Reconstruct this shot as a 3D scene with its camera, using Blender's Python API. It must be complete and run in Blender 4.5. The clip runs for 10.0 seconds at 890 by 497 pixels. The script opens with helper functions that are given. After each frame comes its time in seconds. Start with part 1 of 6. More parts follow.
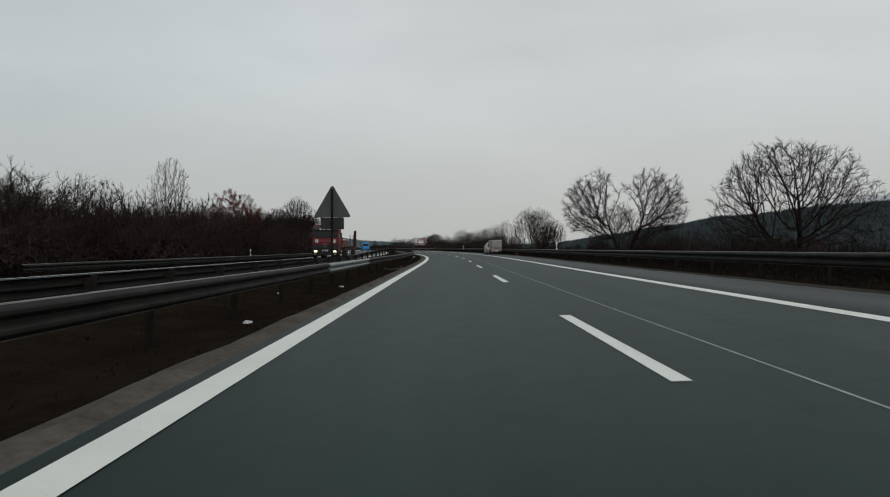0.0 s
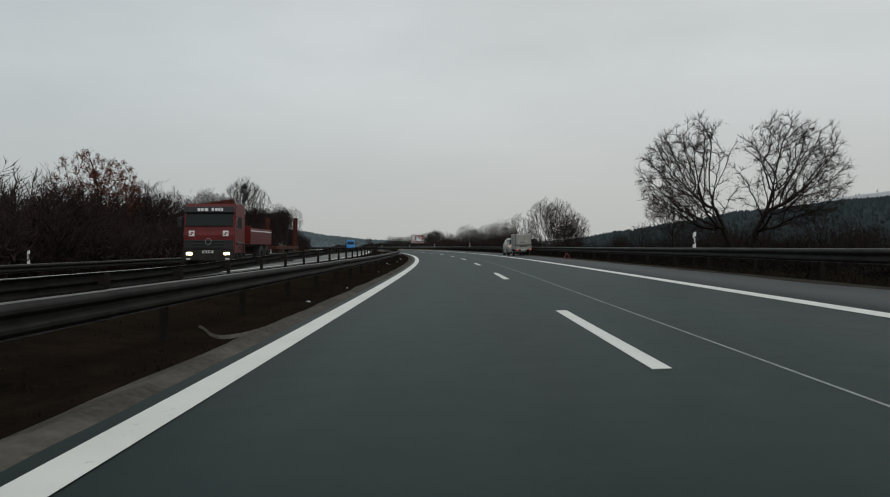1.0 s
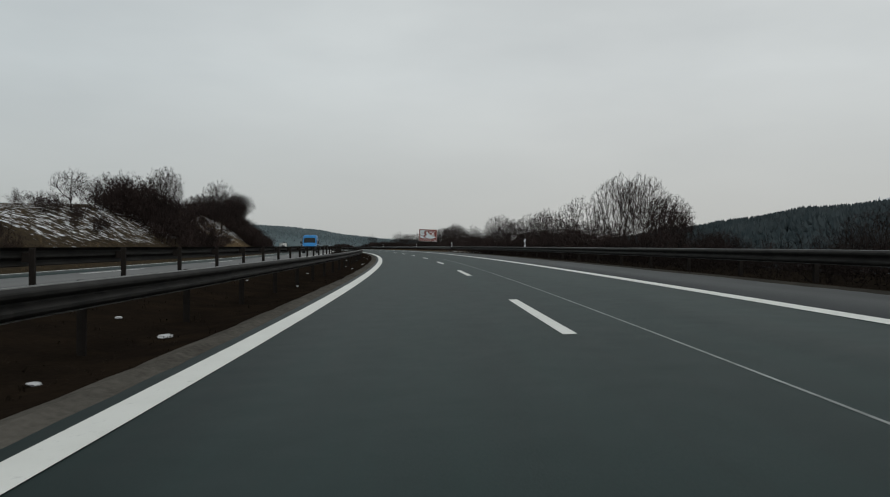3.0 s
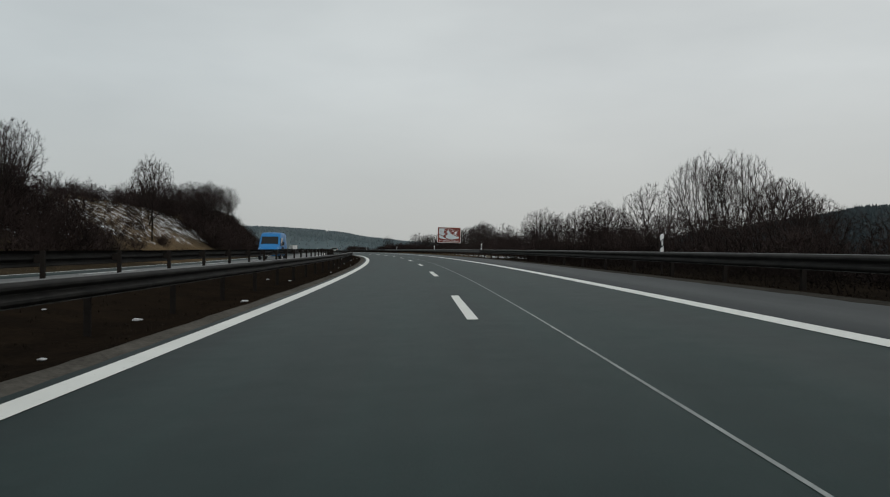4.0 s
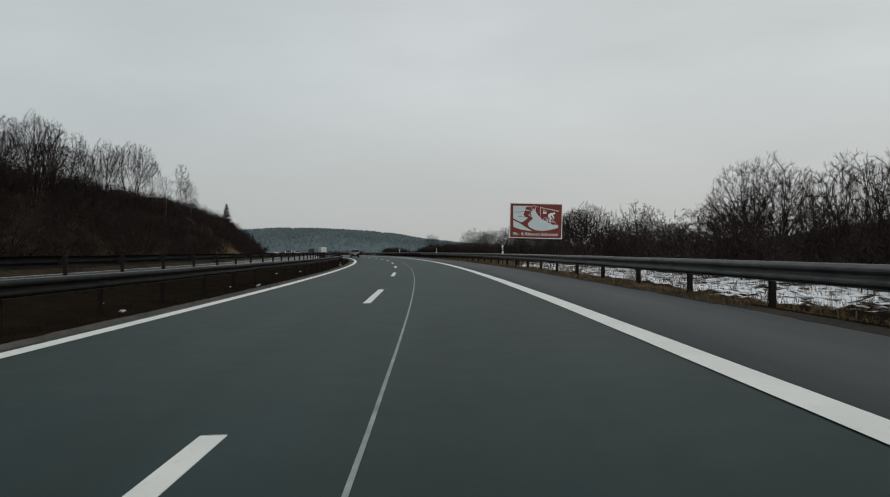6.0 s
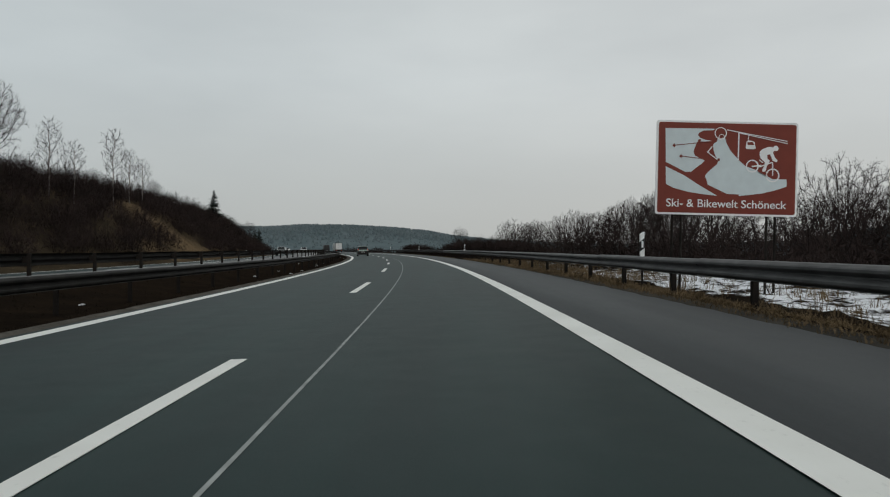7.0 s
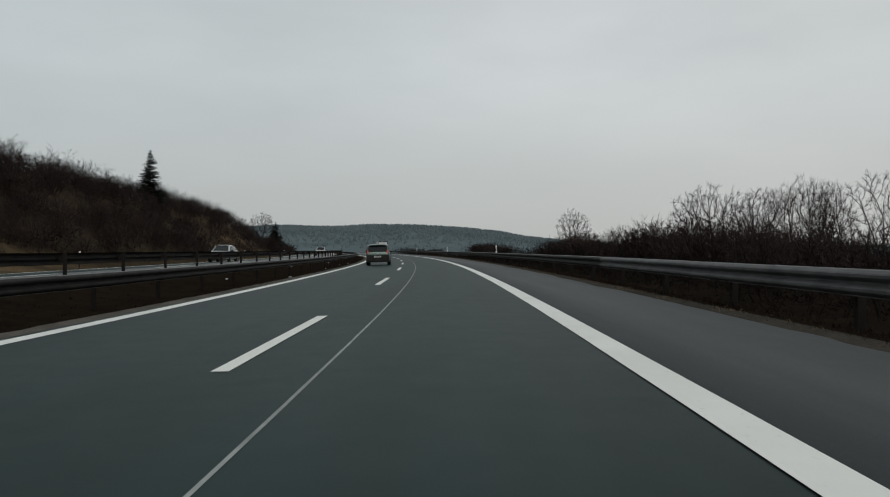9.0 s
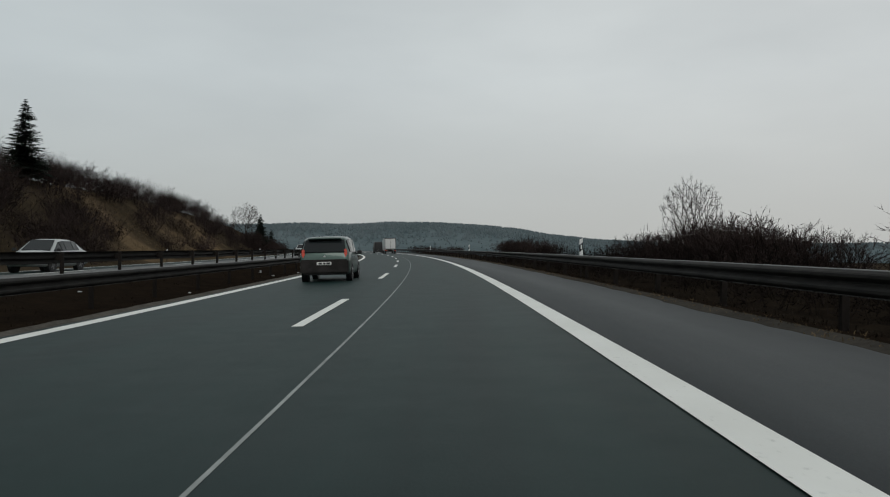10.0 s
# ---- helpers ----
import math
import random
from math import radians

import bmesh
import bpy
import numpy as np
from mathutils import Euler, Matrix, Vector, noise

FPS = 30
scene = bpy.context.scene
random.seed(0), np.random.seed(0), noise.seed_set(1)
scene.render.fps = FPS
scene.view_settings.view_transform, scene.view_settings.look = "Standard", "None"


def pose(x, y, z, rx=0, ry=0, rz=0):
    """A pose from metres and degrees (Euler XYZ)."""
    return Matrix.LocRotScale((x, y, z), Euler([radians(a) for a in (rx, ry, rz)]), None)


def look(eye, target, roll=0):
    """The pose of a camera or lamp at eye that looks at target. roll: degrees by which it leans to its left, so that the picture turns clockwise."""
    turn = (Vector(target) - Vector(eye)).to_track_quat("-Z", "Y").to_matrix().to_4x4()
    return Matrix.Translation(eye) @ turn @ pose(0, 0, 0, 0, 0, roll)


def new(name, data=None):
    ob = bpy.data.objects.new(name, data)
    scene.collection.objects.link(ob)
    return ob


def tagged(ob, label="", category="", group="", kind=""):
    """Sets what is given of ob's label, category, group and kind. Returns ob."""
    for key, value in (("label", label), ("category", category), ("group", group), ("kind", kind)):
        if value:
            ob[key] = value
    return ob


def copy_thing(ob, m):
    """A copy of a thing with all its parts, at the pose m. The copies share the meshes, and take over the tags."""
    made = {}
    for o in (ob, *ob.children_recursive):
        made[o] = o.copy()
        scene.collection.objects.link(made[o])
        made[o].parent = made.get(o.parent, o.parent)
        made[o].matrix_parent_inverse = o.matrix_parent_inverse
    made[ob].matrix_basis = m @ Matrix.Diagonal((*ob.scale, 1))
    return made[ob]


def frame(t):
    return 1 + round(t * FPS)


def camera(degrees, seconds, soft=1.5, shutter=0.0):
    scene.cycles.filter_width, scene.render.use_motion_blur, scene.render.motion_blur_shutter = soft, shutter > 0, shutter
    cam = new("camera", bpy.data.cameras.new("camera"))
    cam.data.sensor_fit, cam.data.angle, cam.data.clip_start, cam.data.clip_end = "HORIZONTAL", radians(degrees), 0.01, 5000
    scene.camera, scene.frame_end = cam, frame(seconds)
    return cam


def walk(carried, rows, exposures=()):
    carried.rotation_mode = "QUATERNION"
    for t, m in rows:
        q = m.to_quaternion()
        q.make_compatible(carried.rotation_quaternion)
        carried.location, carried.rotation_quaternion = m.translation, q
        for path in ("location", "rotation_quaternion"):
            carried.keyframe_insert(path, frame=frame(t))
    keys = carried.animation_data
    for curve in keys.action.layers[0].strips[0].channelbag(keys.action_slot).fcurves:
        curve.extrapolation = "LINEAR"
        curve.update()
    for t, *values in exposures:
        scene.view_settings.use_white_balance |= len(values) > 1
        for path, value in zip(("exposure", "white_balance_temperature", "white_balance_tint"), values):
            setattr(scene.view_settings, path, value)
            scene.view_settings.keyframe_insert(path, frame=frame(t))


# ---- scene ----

# ---- camera ----
cam = camera(59.39, 10.0, soft=1.1, shutter=0.03)
walk(cam, [
    (0.0, pose(-1.831, -6.062, 1.022, 90.028, -0.290, 0.121)),
    (0.5, pose(-1.800, 11.671, 1.025, 89.935, -0.282, 0.245)),
    (1.0, pose(-1.734, 29.472, 1.034, 89.912, -0.008, 0.295)),
    (1.5, pose(-1.829, 47.680, 1.042, 89.950, -0.637, 0.352)),
    (2.0, pose(-1.933, 65.340, 1.058, 89.912, 0.219, 0.638)),
    (3.3, pose(-2.693, 108.772, 1.137, 89.913, -0.183, 2.363)),
    (3.5, pose(-2.900, 115.476, 1.154, 89.980, 0.025, 2.774)),
    (4.0, pose(-3.684, 132.249, 1.196, 90.083, -0.266, 3.668)),
    (4.5, pose(-4.781, 148.980, 1.238, 90.129, -0.111, 4.371)),
    (5.0, pose(-6.067, 165.670, 1.281, 90.115, -0.111, 5.217)),
    (5.5, pose(-7.573, 182.383, 1.323, 90.137, 0.019, 6.735)),
    (5.7, pose(-8.302, 189.028, 1.338, 90.221, -0.098, 7.306)),
    (6.8, pose(-13.191, 224.774, 1.393, 90.066, -0.130, 9.613)),
    (7.0, pose(-14.254, 231.329, 1.399, 89.977, -0.235, 10.173)),
    (7.5, pose(-17.246, 247.791, 1.407, 90.071, -0.439, 11.805)),
    (8.0, pose(-20.758, 264.414, 1.405, 89.922, -0.401, 13.264)),
    (8.5, pose(-24.650, 280.902, 1.395, 90.036, -0.117, 14.439)),
    (9.0, pose(-28.737, 296.664, 1.378, 90.021, -0.552, 15.371)),
    (9.5, pose(-33.002, 312.373, 1.360, 89.947, -0.438, 16.114)),
    (10.0, pose(-37.329, 327.355, 1.356, 89.877, -0.575, 16.807)),
])

# ---- light ----
world = bpy.data.worlds.new("overcast")
scene.world = world
world.use_nodes = True
wn, wl = world.node_tree.nodes, world.node_tree.links
wn.clear()
w_out = wn.new("ShaderNodeOutputWorld")
w_bg = wn.new("ShaderNodeBackground")
w_sky = wn.new("ShaderNodeTexSky")
w_sky.sky_type, w_sky.sun_disc = "NISHITA", False
w_sky.sun_elevation, w_sky.sun_rotation = radians(38), radians(150)
w_sky.air_density, w_sky.dust_density = 1.0, 4.0
w_scale = wn.new("ShaderNodeVectorMath")
w_scale.operation = "SCALE"
w_scale.inputs["Scale"].default_value = 0.07
w_co = wn.new("ShaderNodeTexCoord")
w_map = wn.new("ShaderNodeMapping")
w_map.inputs["Scale"].default_value = (1.0, 1.0, 3.2)
w_noise = wn.new("ShaderNodeTexNoise")
w_noise.inputs["Scale"].default_value = 1.6
w_noise.inputs["Detail"].default_value = 5
w_noise.inputs["Roughness"].default_value = 0.5
w_ramp = wn.new("ShaderNodeValToRGB")
w_ramp.color_ramp.elements[0].position, w_ramp.color_ramp.elements[0].color = 0.30, (0.505, 0.535, 0.548, 1)
w_ramp.color_ramp.elements[1].position, w_ramp.color_ramp.elements[1].color = 0.72, (0.66, 0.69, 0.695, 1)
w_sep = wn.new("ShaderNodeSeparateXYZ")
w_low = wn.new("ShaderNodeMapRange")
w_low.inputs["From Min"].default_value, w_low.inputs["From Max"].default_value = 0.0, 0.21
w_low.inputs["To Min"].default_value, w_low.inputs["To Max"].default_value = 1.0, 0.0
w_hor = wn.new("ShaderNodeMix")
w_hor.data_type = "RGBA"
w_hor.inputs["B"].default_value = (0.515, 0.520, 0.506, 1)
w_mix = wn.new("ShaderNodeMix")
w_mix.data_type = "RGBA"
w_mix.inputs["Factor"].default_value = 0.06
wl.new(w_co.outputs["Generated"], w_map.inputs["Vector"])
wl.new(w_map.outputs["Vector"], w_noise.inputs["Vector"])
wl.new(w_noise.outputs["Fac"], w_ramp.inputs["Fac"])
wl.new(w_co.outputs["Generated"], w_sep.inputs["Vector"])
wl.new(w_sep.outputs["Z"], w_low.inputs["Value"])
w_side = wn.new("ShaderNodeMapRange")
w_side.inputs["From Min"].default_value, w_side.inputs["From Max"].default_value = -0.7, 0.15
w_tint = wn.new("ShaderNodeMix")
w_tint.data_type = "RGBA"
w_tint.inputs["A"].default_value, w_tint.inputs["B"].default_value = (0.885, 0.922, 0.93, 1), (1.0, 1.0, 0.99, 1)
w_cloud = wn.new("ShaderNodeMix")
w_cloud.data_type, w_cloud.blend_type = "RGBA", "MULTIPLY"
w_cloud.inputs["Factor"].default_value = 1.0
wl.new(w_sep.outputs["X"], w_side.inputs["Value"])
wl.new(w_side.outputs["Result"], w_tint.inputs["Factor"])
wl.new(w_hor.outputs["Result"], w_cloud.inputs["A"])
wl.new(w_tint.outputs["Result"], w_cloud.inputs["B"])
wl.new(w_low.outputs["Result"], w_hor.inputs["Factor"])
wl.new(w_ramp.outputs["Color"], w_hor.inputs["A"])
wl.new(w_sky.outputs["Color"], w_scale.inputs["Vector"])
wl.new(w_cloud.outputs["Result"], w_mix.inputs["A"])
wl.new(w_scale.outputs["Vector"], w_mix.inputs["B"])
wl.new(w_mix.outputs["Result"], w_bg.inputs["Color"])
wl.new(w_bg.outputs["Background"], w_out.inputs["Surface"])
w_bg.inputs["Strength"].default_value = 1.0

sun = new("sun", bpy.data.lights.new("sun", "SUN"))
sun.data.energy, sun.data.angle, sun.data.color = 0.6, radians(30), (1.0, 0.97, 0.93)
sun.matrix_world = look((0, 0, 60), (-25, 50, 0))
scene.view_settings.exposure = 0.0

# ---- the road's line: arc length s ahead, offset e to the right of the lane line ----
BANK = 0.035
STEP = 3.0
S_ALL = np.arange(-180.0, 1000.0, STEP)
CURVE = np.interp(S_ALL, np.arange(-30, 751, 60.0), np.array([0.262, -0.194, 1.273, 1.032, 0.943, 1.159, 0.978, 0.979, 0.979, 0.979, 0.979, 0.979, 0.979, 0.979]) * 1e-3)
SAG = np.interp(S_ALL, np.arange(-30, 751, 120.0), np.array([0.252, 0.096, -0.199, -0.163, -0.067, -0.027, -0.013]) * 1e-4)
CURVE[S_ALL < -30] = 0.0
CURVE[S_ALL > 620] = 0.0
SAG[S_ALL < -30] = 0.0
I0 = int(round(180 / STEP))
TH = np.cumsum(CURVE) * STEP
TH -= TH[I0]
SL = np.cumsum(SAG) * STEP
SL -= SL[I0]
RX, RY, RZ = np.cumsum(-np.sin(TH)) * STEP, np.cumsum(np.cos(TH)) * STEP, np.cumsum(SL) * STEP
RX -= RX[I0]
RY -= RY[I0]
RZ -= RZ[I0]


def heading(s):
    return float(np.interp(s, S_ALL, TH))


def rp(s, e, z=0.0):
    """World point at arc length s, offset e, height z over the road line."""
    t = np.interp(s, S_ALL, TH)
    return (float(np.interp(s, S_ALL, RX) + e * np.cos(t)), float(np.interp(s, S_ALL, RY) + e * np.sin(t)),
            float(np.interp(s, S_ALL, RZ) + z))


def at_road(s, e, z=0.0, turn=0.0, tilt=0.0):
    """Pose on the road: +y runs ahead, x to the right."""
    x, y, zz = rp(s, e, z)
    return pose(x, y, zz, 0, tilt, math.degrees(heading(s)) + turn)


def to_road(x, y):
    """Arc length and offset of world points."""
    x, y = np.asarray(x, float), np.asarray(y, float)
    s, e = np.empty(len(x)), np.empty(len(x))
    for a in range(0, len(x), 4000):
        b = slice(a, a + 4000)
        d = (x[b, None] - RX) ** 2 + (y[b, None] - RY) ** 2
        k = d.argmin(1)
        dx, dy = x[b] - RX[k], y[b] - RY[k]
        s[b] = S_ALL[k] - dx * np.sin(TH[k]) + dy * np.cos(TH[k])
        e[b] = dx * np.cos(TH[k]) + dy * np.sin(TH[k])
    return s, e


def smooth(u):
    u = np.clip(u, 0, 1)
    return u * u * (3 - 2 * u)


def land(s, e):
    """Height of the open ground over the road line."""
    s, e = np.asarray(s, float), np.asarray(e, float)
    right = np.interp(e, [6.5, 7.6, 9.5, 12.5, 14.6, 15.4, 18, 26, 60, 130, 320, 700], [-0.5, -0.5, -0.5, -0.35, -0.2, -0.25, -0.9, -1.9, -4.5, -8, -12, -13])
    rise = np.interp(s, [-180, 60, 100, 150, 200, 260, 330, 420, 490, 560, 900], [0.6, 0.7, 1.2, 4.2, 6.3, 6.8, 7.6, 7.6, 6.6, 4.0, 2.0])
    u = smooth((-e - 19.5) / 13)
    left = np.interp(-e, [17.5, 18.6, 19.6, 21, 400], [-0.18, -0.3, -0.55, -0.5, -0.5]) + rise * u + 0.018 * np.clip(-e - 34, 0, 90)
    left = left * (1 - smooth((-e - 130) / 260)) - 12 * smooth((-e - 130) / 260)
    mid = np.interp(e, [-18, -17.5, -9, -8, -5, -4.2, 6.5, 7], [-0.5, -0.8, -0.6, -0.7, -0.8, -0.9, -0.6, -0.3])
    return np.where(e > 6.9, right, np.where(e < -17.6, left, mid))


# ---- materials ----
def material(name, build):
    m = bpy.data.materials.new(name)
    m.use_nodes = True
    nt = m.node_tree
    b = nt.nodes["Principled BSDF"]
    build(nt, b)
    return m


def node(nt, kind, **inputs):
    n = nt.nodes.new(kind)
    for k, v in inputs.items():
        n.inputs[k.replace("_", " ")].default_value = v
    return n


def coords(nt, scale=(1, 1, 1)):
    c = nt.nodes.new("ShaderNodeTexCoord")
    m = node(nt, "ShaderNodeMapping", Scale=scale)
    nt.links.new(c.outputs["Object"], m.inputs["Vector"])
    return m.outputs["Vector"]


def noisy(nt, vec, scale, detail=4, rough=0.55):
    n = node(nt, "ShaderNodeTexNoise", Scale=scale, Detail=detail, Roughness=rough)
    nt.links.new(vec, n.inputs["Vector"])
    return n.outputs["Fac"]


def ramp(nt, fac, stops):
    r = nt.nodes.new("ShaderNodeValToRGB")
    el = r.color_ramp.elements
    while len(el) < len(stops):
        el.new(0.5)
    for e, (p, c) in zip(el, stops):
        e.position, e.color = p, (*c, 1)
    nt.links.new(fac, r.inputs["Fac"])
    return r.outputs["Color"]


def blend(nt, fac, a, b, mode="MIX"):
    n = nt.nodes.new("ShaderNodeMix")
    n.data_type, n.blend_type = "RGBA", mode
    for key, v in (("Factor", fac), ("A", a), ("B", b)):
        if isinstance(v, (int, float)):
            n.inputs[key].default_value = v
        elif isinstance(v, tuple):
            n.inputs[key].default_value = (*v, 1)
        else:
            nt.links.new(v, n.inputs[key])
    return n.outputs["Result"]


def bump(nt, b, height, strength, distance):
    n = node(nt, "ShaderNodeBump", Strength=strength, Distance=distance)
    nt.links.new(height, n.inputs["Height"])
    nt.links.new(n.outputs["Normal"], b.inputs["Normal"])


def plain(name, color, rough=0.5, metal=0.0, vary=0.15, scale=6.0, grain=0.0, coat=0.0, spec=0.5):
    def build(nt, b):
        v = coords(nt)
        f = noisy(nt, v, scale, 5)
        lo, hi = tuple(c * (1 - vary) for c in color), tuple(min(1, c * (1 + vary)) for c in color)
        nt.links.new(ramp(nt, f, [(0.3, lo), (0.7, hi)]), b.inputs["Base Color"])
        b.inputs["Roughness"].default_value, b.inputs["Metallic"].default_value = rough, metal
        b.inputs["Coat Weight"].default_value = coat
        b.inputs["Specular IOR Level"].default_value = spec
        if grain:
            bump(nt, b, noisy(nt, v, scale * 8, 3), 0.5, grain)
    return material(name, build)


def asphalt(name, dark, light, rough, tint, gloss=0.31):
    def build(nt, b):
        v = coords(nt)
        fine = noisy(nt, v, 55, 3, 0.7)
        broad = noisy(nt, v, 0.22, 5)
        mid = noisy(nt, v, 2.3, 4)
        c = blend(nt, broad, dark, light)
        c = blend(nt, 0.35, c, ramp(nt, fine, [(0.3, tuple(x * 0.6 for x in dark)), (0.75, tuple(x * 1.5 for x in light))]))
        c = blend(nt, 0.12, c, ramp(nt, mid, [(0.35, dark), (0.7, tint)]))
        lane = nt.nodes.new("ShaderNodeAttribute")
        lane.attribute_name = "lane"
        track = noisy(nt, lane.outputs["Vector"], 1.1, 4, 0.6)
        c = blend(nt, 1.0, c, ramp(nt, track, [(0.32, (0.72, 0.74, 0.75)), (0.68, (1.22, 1.2, 1.18))]), "MULTIPLY")
        nt.links.new(c, b.inputs["Base Color"])
        r = node(nt, "ShaderNodeMapRange", To_Min=rough - 0.04, To_Max=rough + 0.05)
        nt.links.new(mid, r.inputs["Value"])
        nt.links.new(r.outputs["Result"], b.inputs["Roughness"])
        b.inputs["Specular IOR Level"].default_value = gloss
        bump(nt, b, fine, 0.35, 0.006)
    return material(name, build)


ASPHALT = asphalt("asphalt", (0.0045, 0.0165, 0.0155), (0.0085, 0.0245, 0.0235), 0.545, (0.014, 0.027, 0.025), 0.12)
SHOULDER = asphalt("shoulder_asphalt", (0.030, 0.035, 0.037), (0.050, 0.055, 0.057), 0.68, (0.062, 0.062, 0.060))
# Base colour raised to paint in the wet sheen of the opposite lane.
FAR_ROAD = asphalt("pale_road_with_sheen", (0.068, 0.070, 0.069), (0.105, 0.106, 0.103), 0.6, (0.130, 0.128, 0.122))


def _paint(nt, b):
    v = coords(nt)
    wear = noisy(nt, v, 14, 6, 0.65)
    dirt = noisy(nt, v, 0.8, 4)
    c = blend(nt, ramp(nt, dirt, [(0.35, (0, 0, 0)), (0.75, (0.5, 0.5, 0.5))]), (0.70, 0.71, 0.675), (0.52, 0.525, 0.488))
    c = blend(nt, ramp(nt, wear, [(0.62, (0, 0, 0)), (0.78, (0.75, 0.75, 0.75))]), c, (0.22, 0.23, 0.22))
    nt.links.new(c, b.inputs["Base Color"])
    b.inputs["Roughness"].default_value = 0.6
    bump(nt, b, noisy(nt, v, 60, 2), 0.3, 0.003)


PAINT = material("road_paint", _paint)
SEAM = plain("joint_filler", (0.25, 0.27, 0.262), 0.8, vary=0.3, scale=3)


def earth(name, a, b_, c_, snow=False):
    def build(nt, b):
        v = coords(nt)
        broad, mid, fine = noisy(nt, v, 0.09, 5), noisy(nt, v, 0.9, 6, 0.65), noisy(nt, v, 12, 5, 0.7)
        c = blend(nt, ramp(nt, broad, [(0.35, (0, 0, 0)), (0.65, (1, 1, 1))]), a, b_)
        c = blend(nt, ramp(nt, mid, [(0.42, (0, 0, 0)), (0.68, (1, 1, 1))]), c, c_)
        c = blend(nt, 0.5, c, ramp(nt, fine, [(0.25, tuple(x * 0.45 for x in a)), (0.8, tuple(x * 1.6 for x in b_))]))
        if snow:
            dry = nt.nodes.new("ShaderNodeAttribute")
            dry.attribute_name = "dry"
            worn = nt.nodes.new("ShaderNodeMath")
            worn.operation = "MULTIPLY"
            nt.links.new(dry.outputs["Fac"], worn.inputs[0])
            nt.links.new(ramp(nt, mid, [(0.25, (0.35, 0.35, 0.35)), (0.6, (1, 1, 1))]), worn.inputs[1])
            c = blend(nt, worn.outputs["Value"], c, blend(nt, fine, (0.085, 0.058, 0.033), (0.20, 0.145, 0.088)))
            at = nt.nodes.new("ShaderNodeAttribute")
            at.attribute_name = "snow"
            patch = noisy(nt, coords(nt, (1, 1, 0.5)), 1.5, 7, 0.76)
            add = nt.nodes.new("ShaderNodeMath")
            add.operation = "ADD"
            nt.links.new(at.outputs["Fac"], add.inputs[0])
            nt.links.new(patch, add.inputs[1])
            sub = ramp(nt, add.outputs["Value"], [(0.99, (0, 0, 0)), (1.0, (1, 1, 1))])
            lim = nt.nodes.new("ShaderNodeMapRange")
            lim.inputs["From Min"].default_value, lim.inputs["From Max"].default_value = 0.98, 1.05
            nt.links.new(add.outputs["Value"], lim.inputs["Value"])
            c = blend(nt, lim.outputs["Result"], c, (0.72, 0.74, 0.77))
        nt.links.new(c, b.inputs["Base Color"])
        b.inputs["Roughness"].default_value = 0.95
        b.inputs["Specular IOR Level"].default_value = 0.0
        bump(nt, b, mid, 0.6, 0.12)
    return material(name, build)


EARTH = earth("winter_ground", (0.023, 0.018, 0.013), (0.046, 0.036, 0.024), (0.068, 0.053, 0.034), snow=True)
# Soil colour lowered to paint in the shade under rail and brambles.
BANK_SOIL = earth("bank_soil_shaded", (0.0068, 0.0057, 0.0046), (0.0135, 0.0105, 0.0078), (0.024, 0.0185, 0.013), snow=True)
VERGE = earth("verge_soil", (0.007, 0.006, 0.005), (0.015, 0.011, 0.008), (0.024, 0.017, 0.011))
GRAVEL = earth("edge_grit", (0.046, 0.043, 0.038), (0.088, 0.082, 0.072), (0.140, 0.130, 0.114))
MUD = earth("rim_mud", (0.032, 0.031, 0.028), (0.052, 0.048, 0.042), (0.076, 0.068, 0.057))
BARK = plain("bark", (0.020, 0.016, 0.014), 0.95, spec=0.06, vary=0.4, scale=3, grain=0.01)
TWIG = plain("twigs", (0.026, 0.019, 0.0175), 0.95, spec=0.06, vary=0.45, scale=0.7)
SCRUB = plain("scrub_twigs", (0.031, 0.0225, 0.0205), 0.95, spec=0.06, vary=0.5, scale=0.35)
BIRCH = plain("birch_bark", (0.19, 0.17, 0.155), 0.85, spec=0.06, vary=0.5, scale=4)
# Darker than the other scrub: shade behind the rail is in this colour.
BRAMBLE = plain("bramble_stems_shaded", (0.0115, 0.0088, 0.0078), 0.95, spec=0.03, vary=0.5, scale=0.35)
DRY_LEAF = plain("dry_leaves", (0.100, 0.032, 0.019), 0.85, spec=0.06, vary=0.5, scale=3)
NEEDLE = plain("needles", (0.016, 0.022, 0.017), 0.9, spec=0.06, vary=0.5, scale=2)
DRY_GRASS = plain("dry_grass", (0.125, 0.089, 0.050), 0.9, spec=0.06, vary=0.45, scale=0.6)
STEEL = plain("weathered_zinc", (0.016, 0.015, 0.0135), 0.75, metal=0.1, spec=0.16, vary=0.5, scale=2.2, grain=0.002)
# Sky glint along the rail lips, painted as a paler zinc.
EDGE = plain("zinc_edge_painted_glint", (0.115, 0.115, 0.11), 0.5, metal=0.3, vary=0.4, scale=1.2)
STEEL_NEW = plain("new_zinc", (0.175, 0.205, 0.20), 0.5, metal=0.4, vary=0.15, scale=3)
STEEL_MID = plain("dull_zinc", (0.062, 0.062, 0.062), 0.65, metal=0.15, spec=0.35, vary=0.35, scale=2.2, grain=0.002)
STEEL_DARK = plain("rusty_post_steel", (0.022, 0.019, 0.017), 0.8, spec=0.06, metal=0.2, vary=0.4, scale=4)
SIGN_BACK = plain("sign_back_grey", (0.075, 0.078, 0.078), 0.55, metal=0.3, vary=0.15, scale=3)
SIGN_DARK = plain("sub_plate_grey", (0.022, 0.023, 0.024), 0.6, metal=0.2, vary=0.15, scale=3)
WHITE = plain("white_enamel", (0.78, 0.79, 0.79), 0.4, vary=0.05, scale=4)
